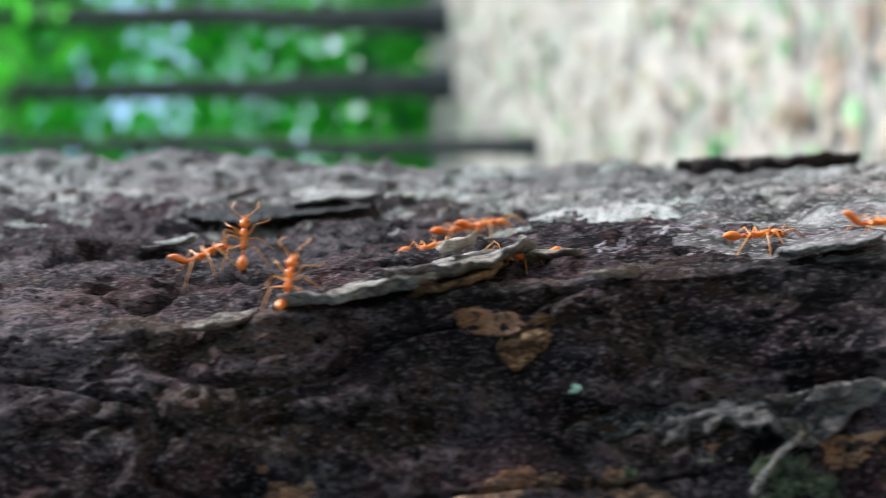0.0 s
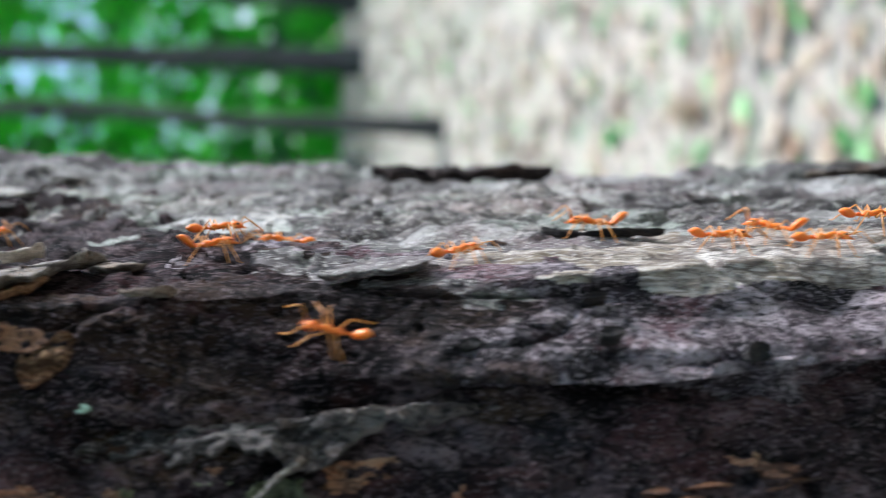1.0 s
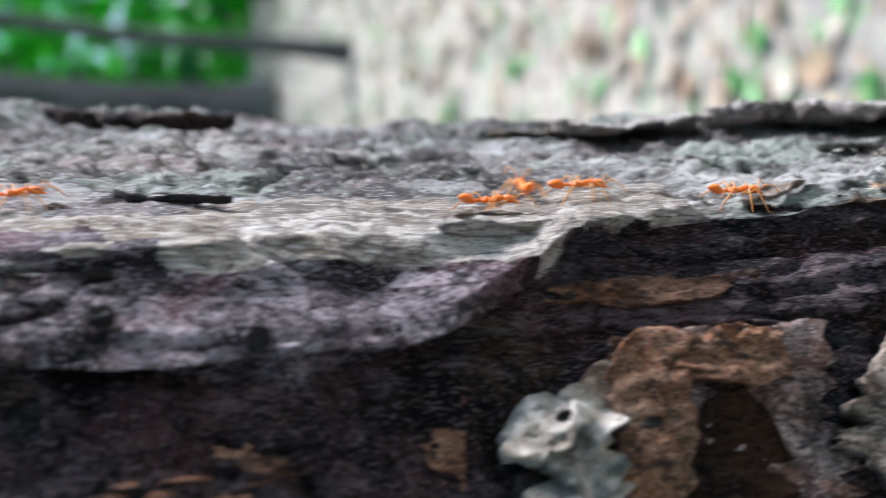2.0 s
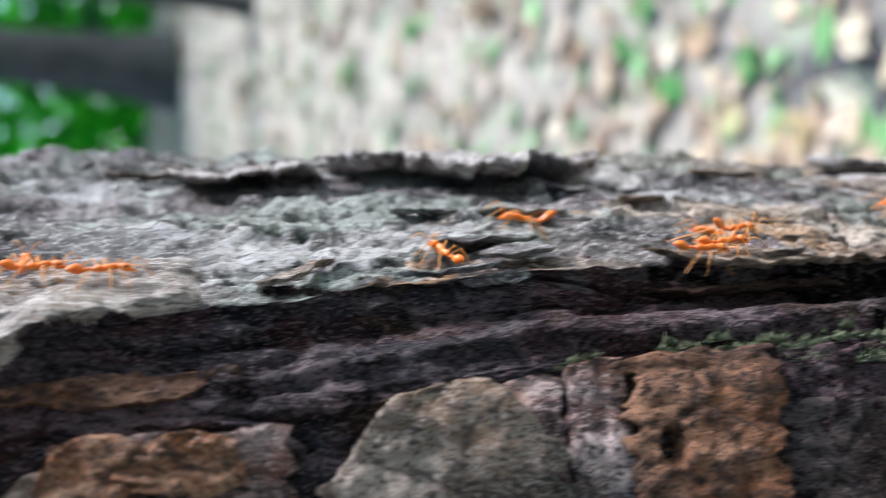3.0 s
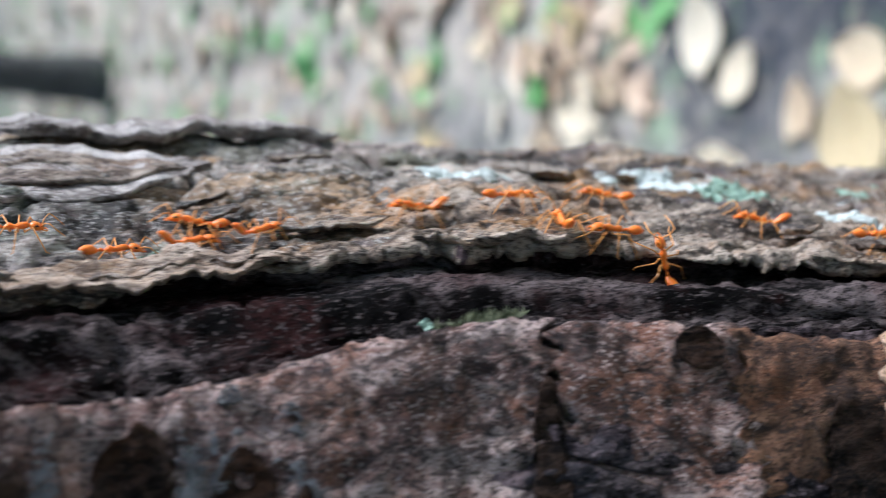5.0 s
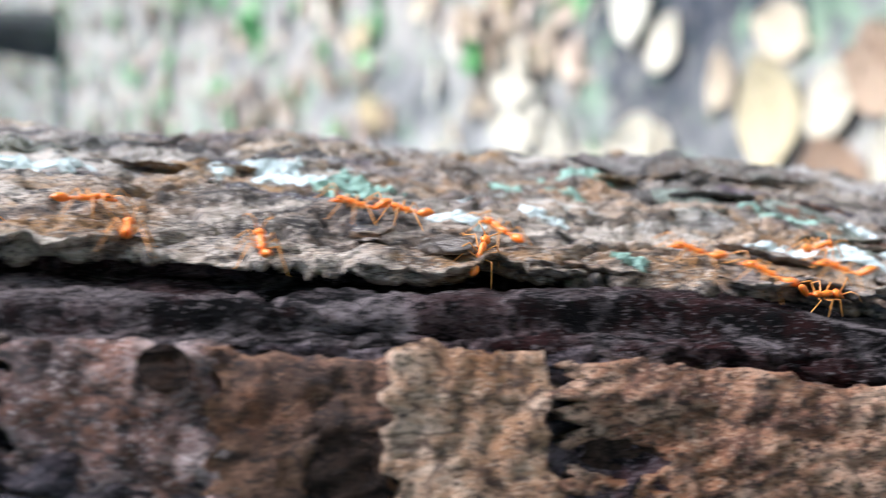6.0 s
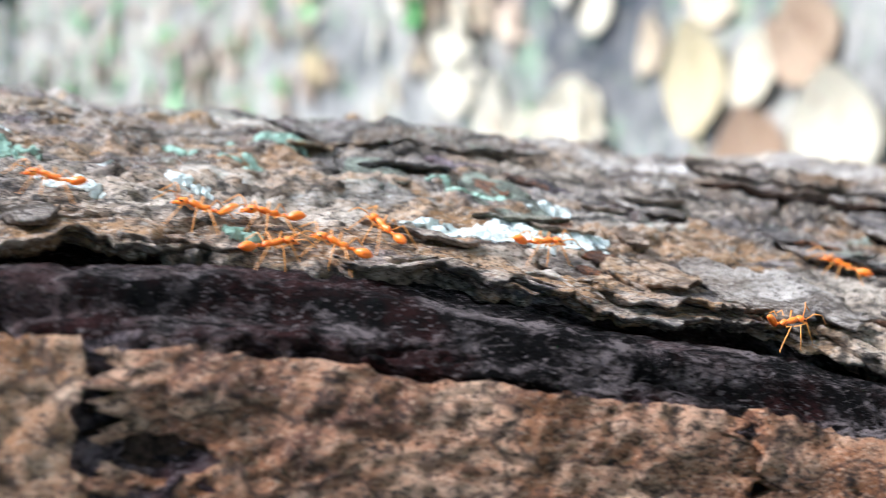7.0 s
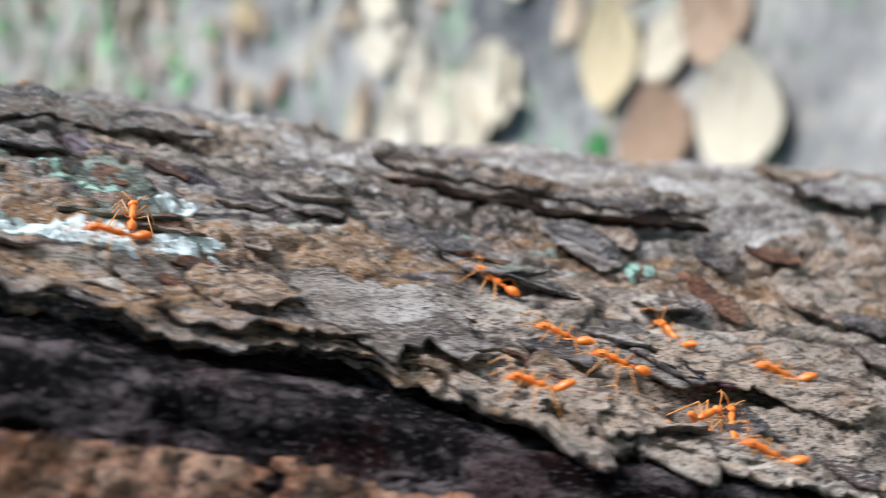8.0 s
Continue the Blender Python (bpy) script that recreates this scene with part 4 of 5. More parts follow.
# crusts and tan fresh patches on the front
for k, (z0, z1, q0, q1, near, slant) in enumerate([
    (1.0255, 1.0180, -0.80, -0.68, 0.0044, 0.05), (1.0215, 1.0125, -0.88, -0.71, 0.0038, -0.04), (1.0185, 1.0125, -0.78, -0.66, 0.0052, -0.05), (1.0230, 1.0120, -0.96, -0.82, 0.0030, 0.02),
]):
    bark_piece("crust", z0, z1, q0, q1, CHALK, near + 0.0042, near - 0.0012, 0.007, 161 + k, slant=slant, rough=0.0020, ragged=0.40, blunt=0.3, label="chalky white crust with small holes")
bark_piece("bark_plate", 1.0120, 1.0020, -0.95, -0.55, BROWN_BARK, 0.0030, 0.0026, 0.005, 171, rough=0.0012, blunt=0.1, ragged=0.06, slant=0.05, label="orange-brown tongue of broken bark")
bark_piece("bark_plate", 1.0030, 0.9890, -0.68, -0.55, BROWN_BARK, 0.0026, 0.0026, 0.004, 172, rough=0.0012, blunt=0.3, ragged=0.1, label=plate)
# dark patches, the shade of pockets put into the rot colour
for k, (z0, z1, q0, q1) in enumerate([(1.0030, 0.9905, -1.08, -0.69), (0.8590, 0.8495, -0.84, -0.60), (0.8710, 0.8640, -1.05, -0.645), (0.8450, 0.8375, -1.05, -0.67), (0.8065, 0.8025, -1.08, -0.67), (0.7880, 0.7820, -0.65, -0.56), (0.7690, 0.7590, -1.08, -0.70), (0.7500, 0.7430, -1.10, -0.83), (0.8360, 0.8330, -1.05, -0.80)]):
    bark_piece("rotten_patch", z0, z1, q0, q1, ROT_AND_SHADE, 0.0024, 0.0020, 0.0014, 181 + k, rough=0.0008, blunt=0.45, ragged=0.12, label="dark rotten patch with a pocket's shade in its colour")
bark_piece("bark_flake", 1.0160, 1.0060, -0.80, -0.60, GREY_PLATE, 0.002, 0.001, 0.003, 62, label=loose)
bark_piece("bark_flake", 1.1435, 1.1365, -0.31, -0.13, TAN_FLAKE, 0.0012, 0.0006, 0.0012, 69, ragged=0.30, blunt=0.45, slant=0.08, rough=0.0014, label="tan patch of freshly broken bark")
bark_piece("bark_flake", 1.1485, 1.1400, -0.19, -0.06, RUST_BARK, 0.0010, 0.0006, 0.0012, 63, ragged=0.35, blunt=0.5, rough=0.0014, slant=-0.08, label="tan patch of freshly broken bark")
bark_piece("bark_flake", 1.1360, 1.0880, -0.62, -0.51, FRONT_CRUST, 0.0006, 0.0006, 0.0022, 64, slant=0.03, ragged=0.42, rough=0.0022, blunt=0.6, label=loose)
bark_piece("bark_flake", 1.0180, 0.9900, -0.37, -0.30, RUST_BARK, 0.0006, 0.0012, 0.0012, 65, ragged=0.3, rough=0.0010, label=loose)
bark_piece("bark_flake", 0.6350, 0.6020, -0.36, -0.015, LIP_BARK, 0.0052, 0.0026, 0.0022, 61, blunt=0.25, ragged=0.12, slant=0.02, rough=0.0010, label="loose bark plate that hangs below the lip")
rng_crumb = random.Random(12)
for k in range(16):
    z0, q0 = rng_crumb.uniform(1.053, 1.094), rng_crumb.uniform(-0.88, -0.76)
    bark_piece("bark_flake", z0, z0 - rng_crumb.uniform(0.003, 0.007), q0 - 0.010, q0 + 0.008, RUST_BARK, 0.0014, 0.0008, 0.0014, 191 + k, ragged=0.45, blunt=0.6, label="small orange-tan crumb of broken bark")
bark_piece("bark_flake", 0.9330, 0.9020, -0.28, -0.14, ROT_AND_SHADE, 0.0025, 0.001, 0.0015, 67, label=loose)
bark_piece("bark_flake", 1.0600, 1.0250, -0.52, -0.40, DARK_PLATE, 0.002, 0.0006, 0.0015, 68, label=loose)

GREY_SCALE = bark("smooth_grey_scale", (0.08, 0.062, 0.052), (0.29, 0.235, 0.195), (0.55, 0.48, 0.42), (0.22, 0.165, 0.125), 1.2, patch=0.16, spec=0.12)
TAN_SCALE = bark("tan_cupped_scale", (0.08, 0.05, 0.034), (0.37, 0.255, 0.175), (0.58, 0.46, 0.36), (0.34, 0.19, 0.09), 1.0, patch=0.06)
MOSSY_BARK = bark("green_grey_bark", (0.035, 0.035, 0.026), (0.15, 0.155, 0.115), (0.42, 0.46, 0.37), (0.16, 0.13, 0.085), 1.3)
# flakes along the lip and over the rounded top, with black strips for crack and gap shade
for k, (z0, z1, q0, q1, mat, near, far, thick, slant) in enumerate([
    (1.1700, 1.1500, -0.05, 0.07, PALE_FLAKE, 0.0030, 0.0006, 0.0010, 0.04),
    (1.1580, 1.1385, 0.02, 0.14, PALE_FLAKE, 0.0034, 0.0006, 0.0010, 0.10),
    (1.1540, 1.1430, 0.00, 0.06, TAN_FLAKE, 0.0020, 0.0008, 0.0010, 0.05),
    (1.1505, 1.1455, 0.10, 0.15, CHALK, 0.0040, 0.0030, 0.0012, 0.03),
    (1.1985, 1.1640, 0.44, 0.56, BARK_AND_HOLE_BLACK, 0.0004, 0.0004, 0.0010, 0.0),
    (1.1790, 1.1610, 0.50, 0.57, TRUNK_BARK, 0.0020, 0.0034, 0.0010, 0.0),
    (1.0985, 1.0650, 0.70, 0.86, DARK_PLATE, 0.0032, 0.0012, 0.0034, 0.0),
    # black strip: the shade of a crack, put into colour
    (1.0765, 1.0580, 0.18, 0.197, BARK_AND_HOLE_BLACK, 0.0008, 0.0003, 0.0010, -0.07),
    (1.0310, 1.0020, -0.07, 0.05, SHEET, 0.0012, 0.0008, 0.0020, 0.0),
    (1.0000, 0.9740, 0.60, 0.84, RIM_FLAKE, 0.0036, 0.0010, 0.0012, 0.0),
    (0.9990, 0.9690, 0.80, 1.00, TRUNK_BARK, 0.0022, 0.0008, 0.0012, 0.0),
    (0.9720, 0.9255, 0.53, 0.96, RIM_FLAKE, 0.0056, 0.0010, 0.0022, -0.02),
    (0.8690, 0.8120, 0.86, 1.04, RIM_FLAKE, 0.0030, 0.0022, 0.0022, 0.0),
    (0.8740, 0.8330, -0.12, 0.10, TAN_SCALE, 0.0016, 0.0008, 0.0012, 0.0),
    (0.9300, 0.8900, -0.08, 0.06, TAN_SCALE, 0.0012, 0.0006, 0.0012, 0.0),
    (0.8160, 0.7860, -0.06, 0.10, LIP_BARK, 0.0022, 0.0006, 0.0012, 0.04),
    (0.7000, 0.6500, 0.82, 0.96, TRUNK_BARK, 0.0018, 0.0026, 0.0012, 0.0),
    (0.6230, 0.5930, 0.845, 0.92, LIP_BARK, 0.0028, 0.0040, 0.0014, -0.02),
    (0.6000, 0.5660, 0.815, 0.89, LIP_BARK, 0.0026, 0.0034, 0.0014, -0.04),
    # two black strips: shade under the two flakes above, put into colour
    (0.6215, 0.5945, 0.815, 0.850, ROT_AND_SHADE, 0.0010, 0.0010, 0.0012, -0.02),
    (0.5990, 0.5680, 0.790, 0.820, ROT_AND_SHADE, 0.0010, 0.0010, 0.0012, -0.04),
    (0.5450, 0.5080, 0.92, 1.06, TRUNK_BARK, 0.0024, 0.0036, 0.0014, 0.0),
    (0.6780, 0.6420, -0.10, 0.10, LIP_BARK, 0.0016, 0.0006, 0.0012, 0.0),
    (0.6690, 0.6440, -0.04, 0.16, LIP_BARK, 0.0026, 0.0006, 0.0010, 0.0),
    (0.6640, 0.6510, 0.10, 0.24, LIP_BARK, 0.0016, 0.0006, 0.0010, 0.05),
    (0.7050, 0.6790, -0.08, 0.06, LIP_BARK, 0.0020, 0.0006, 0.0012, 0.0),
    (0.7500, 0.7260, -0.10, 0.05, LIP_BARK, 0.0018, 0.0006, 0.0012, 0.0),
    (0.6230, 0.6040, -0.06, 0.10, LIP_BARK, 0.0030, 0.0006, 0.0012, 0.06),
    (0.6090, 0.5800, -0.14, 0.08, LIP_BARK, 0.0022, 0.0006, 0.0012, 0.0),
    (0.6000, 0.5700, 0.20, 0.42, LIP_BARK, 0.0008, 0.0006, 0.0010, 0.0),
    (0.6505, 0.6260, 0.04, 0.34, GREY_SCALE, 0.0014, 0.0006, 0.0012, 0.06),
    (0.6600, 0.6500, 0.06, 0.22, TAN_SCALE, 0.0022, 0.0006, 0.0010, 0.05),
    (0.6210, 0.6120, 0.05, 0.22, TAN_SCALE, 0.0018, 0.0006, 0.0010, 0.04),
    (0.6750, 0.6640, 0.36, 0.68, MOSSY_BARK, 0.0006, 0.0004, 0.0010, 0.0),
    (0.6920, 0.6830, 0.46, 0.72, MOSSY_BARK, 0.0006, 0.0004, 0.0010, 0.0),
    (0.7470, 0.7400, 0.01, 0.16, GREY_SCALE, 0.0020, 0.0006, 0.0012, 0.0),
    (0.7330, 0.7270, -0.03, 0.03, GREY_SCALE, 0.0020, 0.0008, 0.0012, 0.0),
    (0.6990, 0.6910, -0.03, 0.04, TAN_SCALE, 0.0024, 0.0008, 0.0012, 0.0),
]):
    bark_piece("bark_flake", z0, z1, q0, q1, mat, near, far, thick, 70 + k, slant=slant, label=loose, rough=0.0007, blunt=0.8 if mat in (BARK_AND_HOLE_BLACK, DARK_PLATE) else 0.35, ragged=0.08 if mat == DARK_PLATE else 0.2)
bark_piece("bark_scar", 0.8850, 0.8370, 0.43, 0.82, RIM_FLAKE, 0.0010, 0.0008, 0.0020, 121, blunt=0.8, ragged=0.08, rough=0.0003, label="pale ring of an eye-shaped bark scar")
bark_piece("bark_scar", 0.8800, 0.8420, 0.50, 0.74, GREY_PLATE, 0.0016, 0.0014, 0.0016, 120, knot=True, ragged=0.06, blunt=0.8, rough=0.0003, label="eye-shaped bark scar with pale rings")

rng_bark = random.Random(33)
for k in range(70):
    z0 = rng_bark.uniform(1.22, 0.53)
    ln, q0 = rng_bark.uniform(0.005, 0.016), rng_bark.choice((rng_bark.uniform(0.0, 0.80), rng_bark.uniform(-0.06, 0.03)))
    mat = rng_bark.choice((TRUNK_BARK, TRUNK_BARK, GREY_PLATE, TRUNK_BARK, LIP_BARK if z0 < 0.9 else GREY_PLATE))
    bark_piece("bark_flake", z0, z0 - ln, q0, q0 + rng_bark.uniform(0.04, 0.10), mat, rng_bark.uniform(0.0008, 0.0019), 0.0004, 0.0008, 200 + k, slant=rng_bark.uniform(-0.05, 0.05), label=loose)

# cupped brown, grey and black scales on the lower stem
rng_scale = random.Random(75)
for k in range(44):
    z0, q0 = rng_scale.uniform(0.675, 0.525), rng_scale.uniform(0.0, 0.72)
    wide = rng_scale.uniform(0.05, 0.15) * (0.7 + 0.6 * q0)
    mat, tone = rng_scale.choice(((RUST_BARK, "rust-brown"), (FRONT_CRUST, "dark grey"), (FRONT_CRUST, "dark grey"), (TAN_SCALE, "tan"), (GREY_SCALE, "grey"), (MOTTLED_BARK, "dark purplish")))
    bark_piece("bark_flake", z0, z0 - rng_scale.uniform(0.004, 0.012), q0, q0 + wide, mat, rng_scale.uniform(0.0001, 0.0011), 0.0001, 0.0008, 300 + k, slant=rng_scale.uniform(-0.06, 0.06), ragged=0.3, rough=0.0007, label=tone + " cupped scale of bark with a thin edge")


def patches(name, z, q, long, wide, count, material, label, seed, slant=0.0, lobe=0.0011, over=None):
    """A thin crust of small lobed scales that follows the bark: long and wide in metres."""
    rng = np.random.default_rng(seed)
    n = int(count * 2.2)
    a, r = rng.uniform(0, 2 * math.pi, n), np.sqrt(rng.random(n)) * rng.choice((0.5, 0.9, 1.1, 1.35), n)
    cz, cw = np.cos(a) * r * long / 2, np.sin(a) * r * wide / 2 + slant * np.cos(a) * r * long / 2
    keep = fbm(np.stack([(z + cz) * 320, cw * 320, 0 * cz], 1), seed, 2) > -0.18
    cz, cw = cz[keep], cw[keep]
    n = len(cz)
    size = min(lobe, 0.35 * wide) * rng.uniform(0.3, 1.2, n)
    w = np.linspace(0, 2 * math.pi, 11)[:-1]
    rr = size[:, None] * rng.uniform(0.45, 1.3, (n, 10))
    vz = np.concatenate([cz[:, None], cz[:, None] + rr * np.cos(w)], 1)
    vw = np.concatenate([cw[:, None], cw[:, None] + rr * np.sin(w)], 1)
    zz, qq = (z + vz).reshape(-1), (q + vw / 0.075).reshape(-1)
    at, nr = stem_at(zz[:, None], qq[:, None])
    p = np.concatenate([at[:, 0], zz[:, None]], 1)
    nr = np.concatenate([nr[:, 0], 0 * zz[:, None]], 1)
    lift = (relief(p) if over is None else over) + np.tile([0.00055] + [0.0003] * 10, n) * (1 if over is None else 0.25)
    top, low = p + nr * lift[:, None], p + nr * (lift - 0.0008)[:, None]
    v = np.concatenate([top, low])
    k, f = n * 11, []
    for i in range(n):
        b = i * 11
        for j in range(10):
            c, d = b + 1 + j, b + 1 + (j + 1) % 10
            f += [(b, c, d), (d, c, c + k, d + k)]
    return link_mesh(name, v.tolist(), f, material, tree, label, False)


white, mint = "crusty white lichen patch", "small mint-green lichen patch"
for k, (z, q, long, wide, count, mat, slant) in enumerate([
    (0.7970, 0.54, 0.013, 0.007, 60, LICHEN_WHITE, 0), (0.7580, 0.62, 0.022, 0.012, 90, LICHEN_WHITE, 0), (0.7480, 0.52, 0.016, 0.010, 50, LICHEN_MINT, 0),
    (0.7240, 0.43, 0.012, 0.003, 60, LICHEN_WHITE, 0.5), (0.7380, 0.31, 0.010, 0.003, 40, LICHEN_WHITE, 0.5), (0.7090, 0.61, 0.008, 0.005, 30, LICHEN_MINT, 0),
    (0.7170, 0.70, 0.004, 0.003, 10, LICHEN_MINT, 0), (0.7170, 0.06, 0.004, 0.003, 10, LICHEN_MINT, 0), (0.6780, 0.27, 0.020, 0.007, 110, LICHEN_WHITE, 0),
    (0.6650, 0.34, 0.014, 0.008, 110, LICHEN_WHITE, 0), (0.6590, 0.47, 0.012, 0.004, 26, LICHEN_WHITE, 0), (0.6720, 0.54, 0.014, 0.008, 40, LICHEN_MINT, 0),
    (0.5880, 0.63, 0.007, 0.004, 26, LICHEN_MINT, 0), (0.6160, 0.64, 0.007, 0.004, 22, LICHEN_MINT, 0), (0.8500, 0.18, 0.005, 0.002, 8, LICHEN_MINT, 0),
    (1.1340, -0.40, 0.0016, 0.0012, 3, LICHEN_MINT, 0), (0.5950, -0.35, 0.0015, 0.0015, 3, LICHEN_WHITE, 0), 
    (0.8190, -0.47, 0.004, 0.003, 8, LICHEN_MINT, 0),
    (0.6400, 0.27, 0.006, 0.003, 12, LICHEN_WHITE, 0), (0.7000, 0.80, 0.012, 0.006, 20, LICHEN_MINT, 0),
]):
    patches("lichen_patch", z, q, long, wide, count, mat, white if mat == LICHEN_WHITE else mint, 300 + k, slant)


MOULD = lichen_material("grey_mould", (0.25, 0.245, 0.25), (0.13, 0.125, 0.13))
for k, (z, q, wide, slant) in enumerate([(0.8635, -0.77, 0.022, 0), (0.8475, -0.80, 0.024, 0), (0.8435, -0.66, 0.012, -1.2), (0.8362, -0.73, 0.014, 0), (0.8342, -0.84, 0.014, 0.8)]):
    patches("mould_streak", z, q, 0.0030, wide, 900, MOULD, "thin streak of pale grey mould", 340 + k, slant, 0.00016, 0.0026)


def moss(z0, z1, q0, q1, count, seed, out=0.0):
    """Tufts of short blades."""
    rng = np.random.default_rng(seed)
    z, q = rng.uniform(z1, z0, count * 4), rng.uniform(q0, q1, count * 4)
    edge = 4 * np.minimum(z - z1, z0 - z) / (z0 - z1)
    keep = fbm(np.stack([z * 300, q * 22, 0 * z], 1), seed, 2) + 0.6 * np.minimum(edge, 1) > 0.62
    z, q = z[keep][:count], q[keep][:count]
    count = len(z)
    at, n = stem_at(z[:, None], q[:, None])
    v, f = [], []
    for k in range(count):
        c = np.array([at[k, 0, 0], at[k, 0, 1], z[k]])
        n3 = np.array([n[k, 0, 0], n[k, 0, 1], 0.0])
        c = c + n3 * out
        d = n3 + rng.normal(size=3) * 0.6
        e = np.cross(d, rng.normal(size=3))
        e *= 0.00025 / np.linalg.norm(e)
        u = np.cross(n3, e)
        h, b = rng.uniform(0.0002, 0.0007), len(v)
        v += [tuple(c + e), tuple(c - 0.5 * e + 0.8 * u), tuple(c - 0.5 * e - 0.8 * u), tuple(c + d * h + n3 * 0.0004)]
        f += [(b, b + 1, b + 3), (b + 1, b + 2, b + 3), (b + 2, b, b + 3)]
    return link_mesh("moss", v, f, MOSS, tree, "short green moss in the bark furrow", False)


moss(0.950, 0.888, -0.57, -0.34, 4200, 5, 0.0003)
moss(0.823, 0.803, -0.52, -0.42, 260, 6)
moss(1.130, 1.098, -0.88, -0.66, 1500, 7, 0.0012)


def twig():
    p, n = stem_at(np.array([[1.1085], [1.1120], [1.1150]]), np.array([[-0.62], [-0.67], [-0.74]]))
    pts = [(p[i, 0, 0] * 1000 + n[i, 0, 0] * 2, p[i, 0, 1] * 1000 + n[i, 0, 1] * 2, zz) for i, zz in enumerate((1108.5, 1112.0, 1115.0))]
    steps = [Vector(pts[0]).lerp(Vector(pts[1]), k / 5) for k in range(5)] + [Vector(pts[1]).lerp(Vector(pts[2]), k / 5) for k in range(6)]
    bm = tube(steps, (0.5, 0.35, 0.6, 0.4, 0.55, 0.3, 0.25, 0.45, 0.6, 0.4, 0.5), 8)
    for v in bm.verts:
        v.co += 0.00025 * noise.noise_vector(v.co * 1400)
    part("twig_stub", bm, PALE_FLAKE, tree, "short pale broken twig stub")


# ---- ants ----
ANT = Nodes("amber_ant_shell")
ANT.bump(ANT.noise(3000, 2), 0.15, 0.0002)
ANT_SHELL = ANT.done(ANT.mix(ANT.ramp(ANT.noise(500, 2), (0.4, 0.0), (0.7, 0.5)), (0.86, 0.225, 0.018), (0.66, 0.10, 0.008)), 0.32, 0.5, Subsurface_Weight=0.3, Subsurface_Scale=0.0008)
ANT_LEG = Nodes("pale_amber_leg")
ANT_LEGS = ANT_LEG.done(ANT_LEG.mix(ANT_LEG.noise(900), (0.80, 0.36, 0.075), (0.64, 0.22, 0.04)), 0.35, 0.5)
ANT_EYE = Nodes("dark_ant_eye").done((0.015, 0.008, 0.006), 0.2, 0.6)


def blob(rings, sides=12):
    """A closed body along x from rings of (x, z, half width, half height)."""
    bm = bmesh.new()
    loops = []
    for x, z, w, h in rings:
        loops.append([bm.verts.new((x, w * math.cos(2 * math.pi * k / sides), z + h * math.sin(2 * math.pi * k / sides))) for k in range(sides)])
    for a, b in zip(loops, loops[1:]):
        for k in range(sides):
            bm.faces.new((a[k], b[k], b[(k + 1) % sides], a[(k + 1) % sides]))
    bm.faces.new(loops[0]), bm.faces.new(loops[-1][::-1])
    bmesh.ops.scale(bm, vec=(0.001, 0.001, 0.001), verts=bm.verts)
    return bm


def tube(points, radii, sides=6):
    bm = bmesh.new()
    loops = []
    pts = [Vector(p) for p in points]
    for i, (p, r) in enumerate(zip(pts, radii)):
        d = (pts[min(i + 1, len(pts) - 1)] - pts[max(i - 1, 0)]).normalized()
        e = d.cross(Vector((0.2, 0.35, 0.91))).normalized()
        u = d.cross(e)
        loops.append([bm.verts.new(p + r * (math.cos(2 * math.pi * k / sides) * e + math.sin(2 * math.pi * k / sides) * u)) for k in range(sides)])
    for a, b in zip(loops, loops[1:]):
        for k in range(sides):
            bm.faces.new((a[k], a[(k + 1) % sides], b[(k + 1) % sides], b[k]))
    bm.faces.new(loops[0][::-1]), bm.faces.new(loops[-1])
    bmesh.ops.scale(bm, vec=(0.001, 0.001, 0.001), verts=bm.verts)
    return bm


twig()


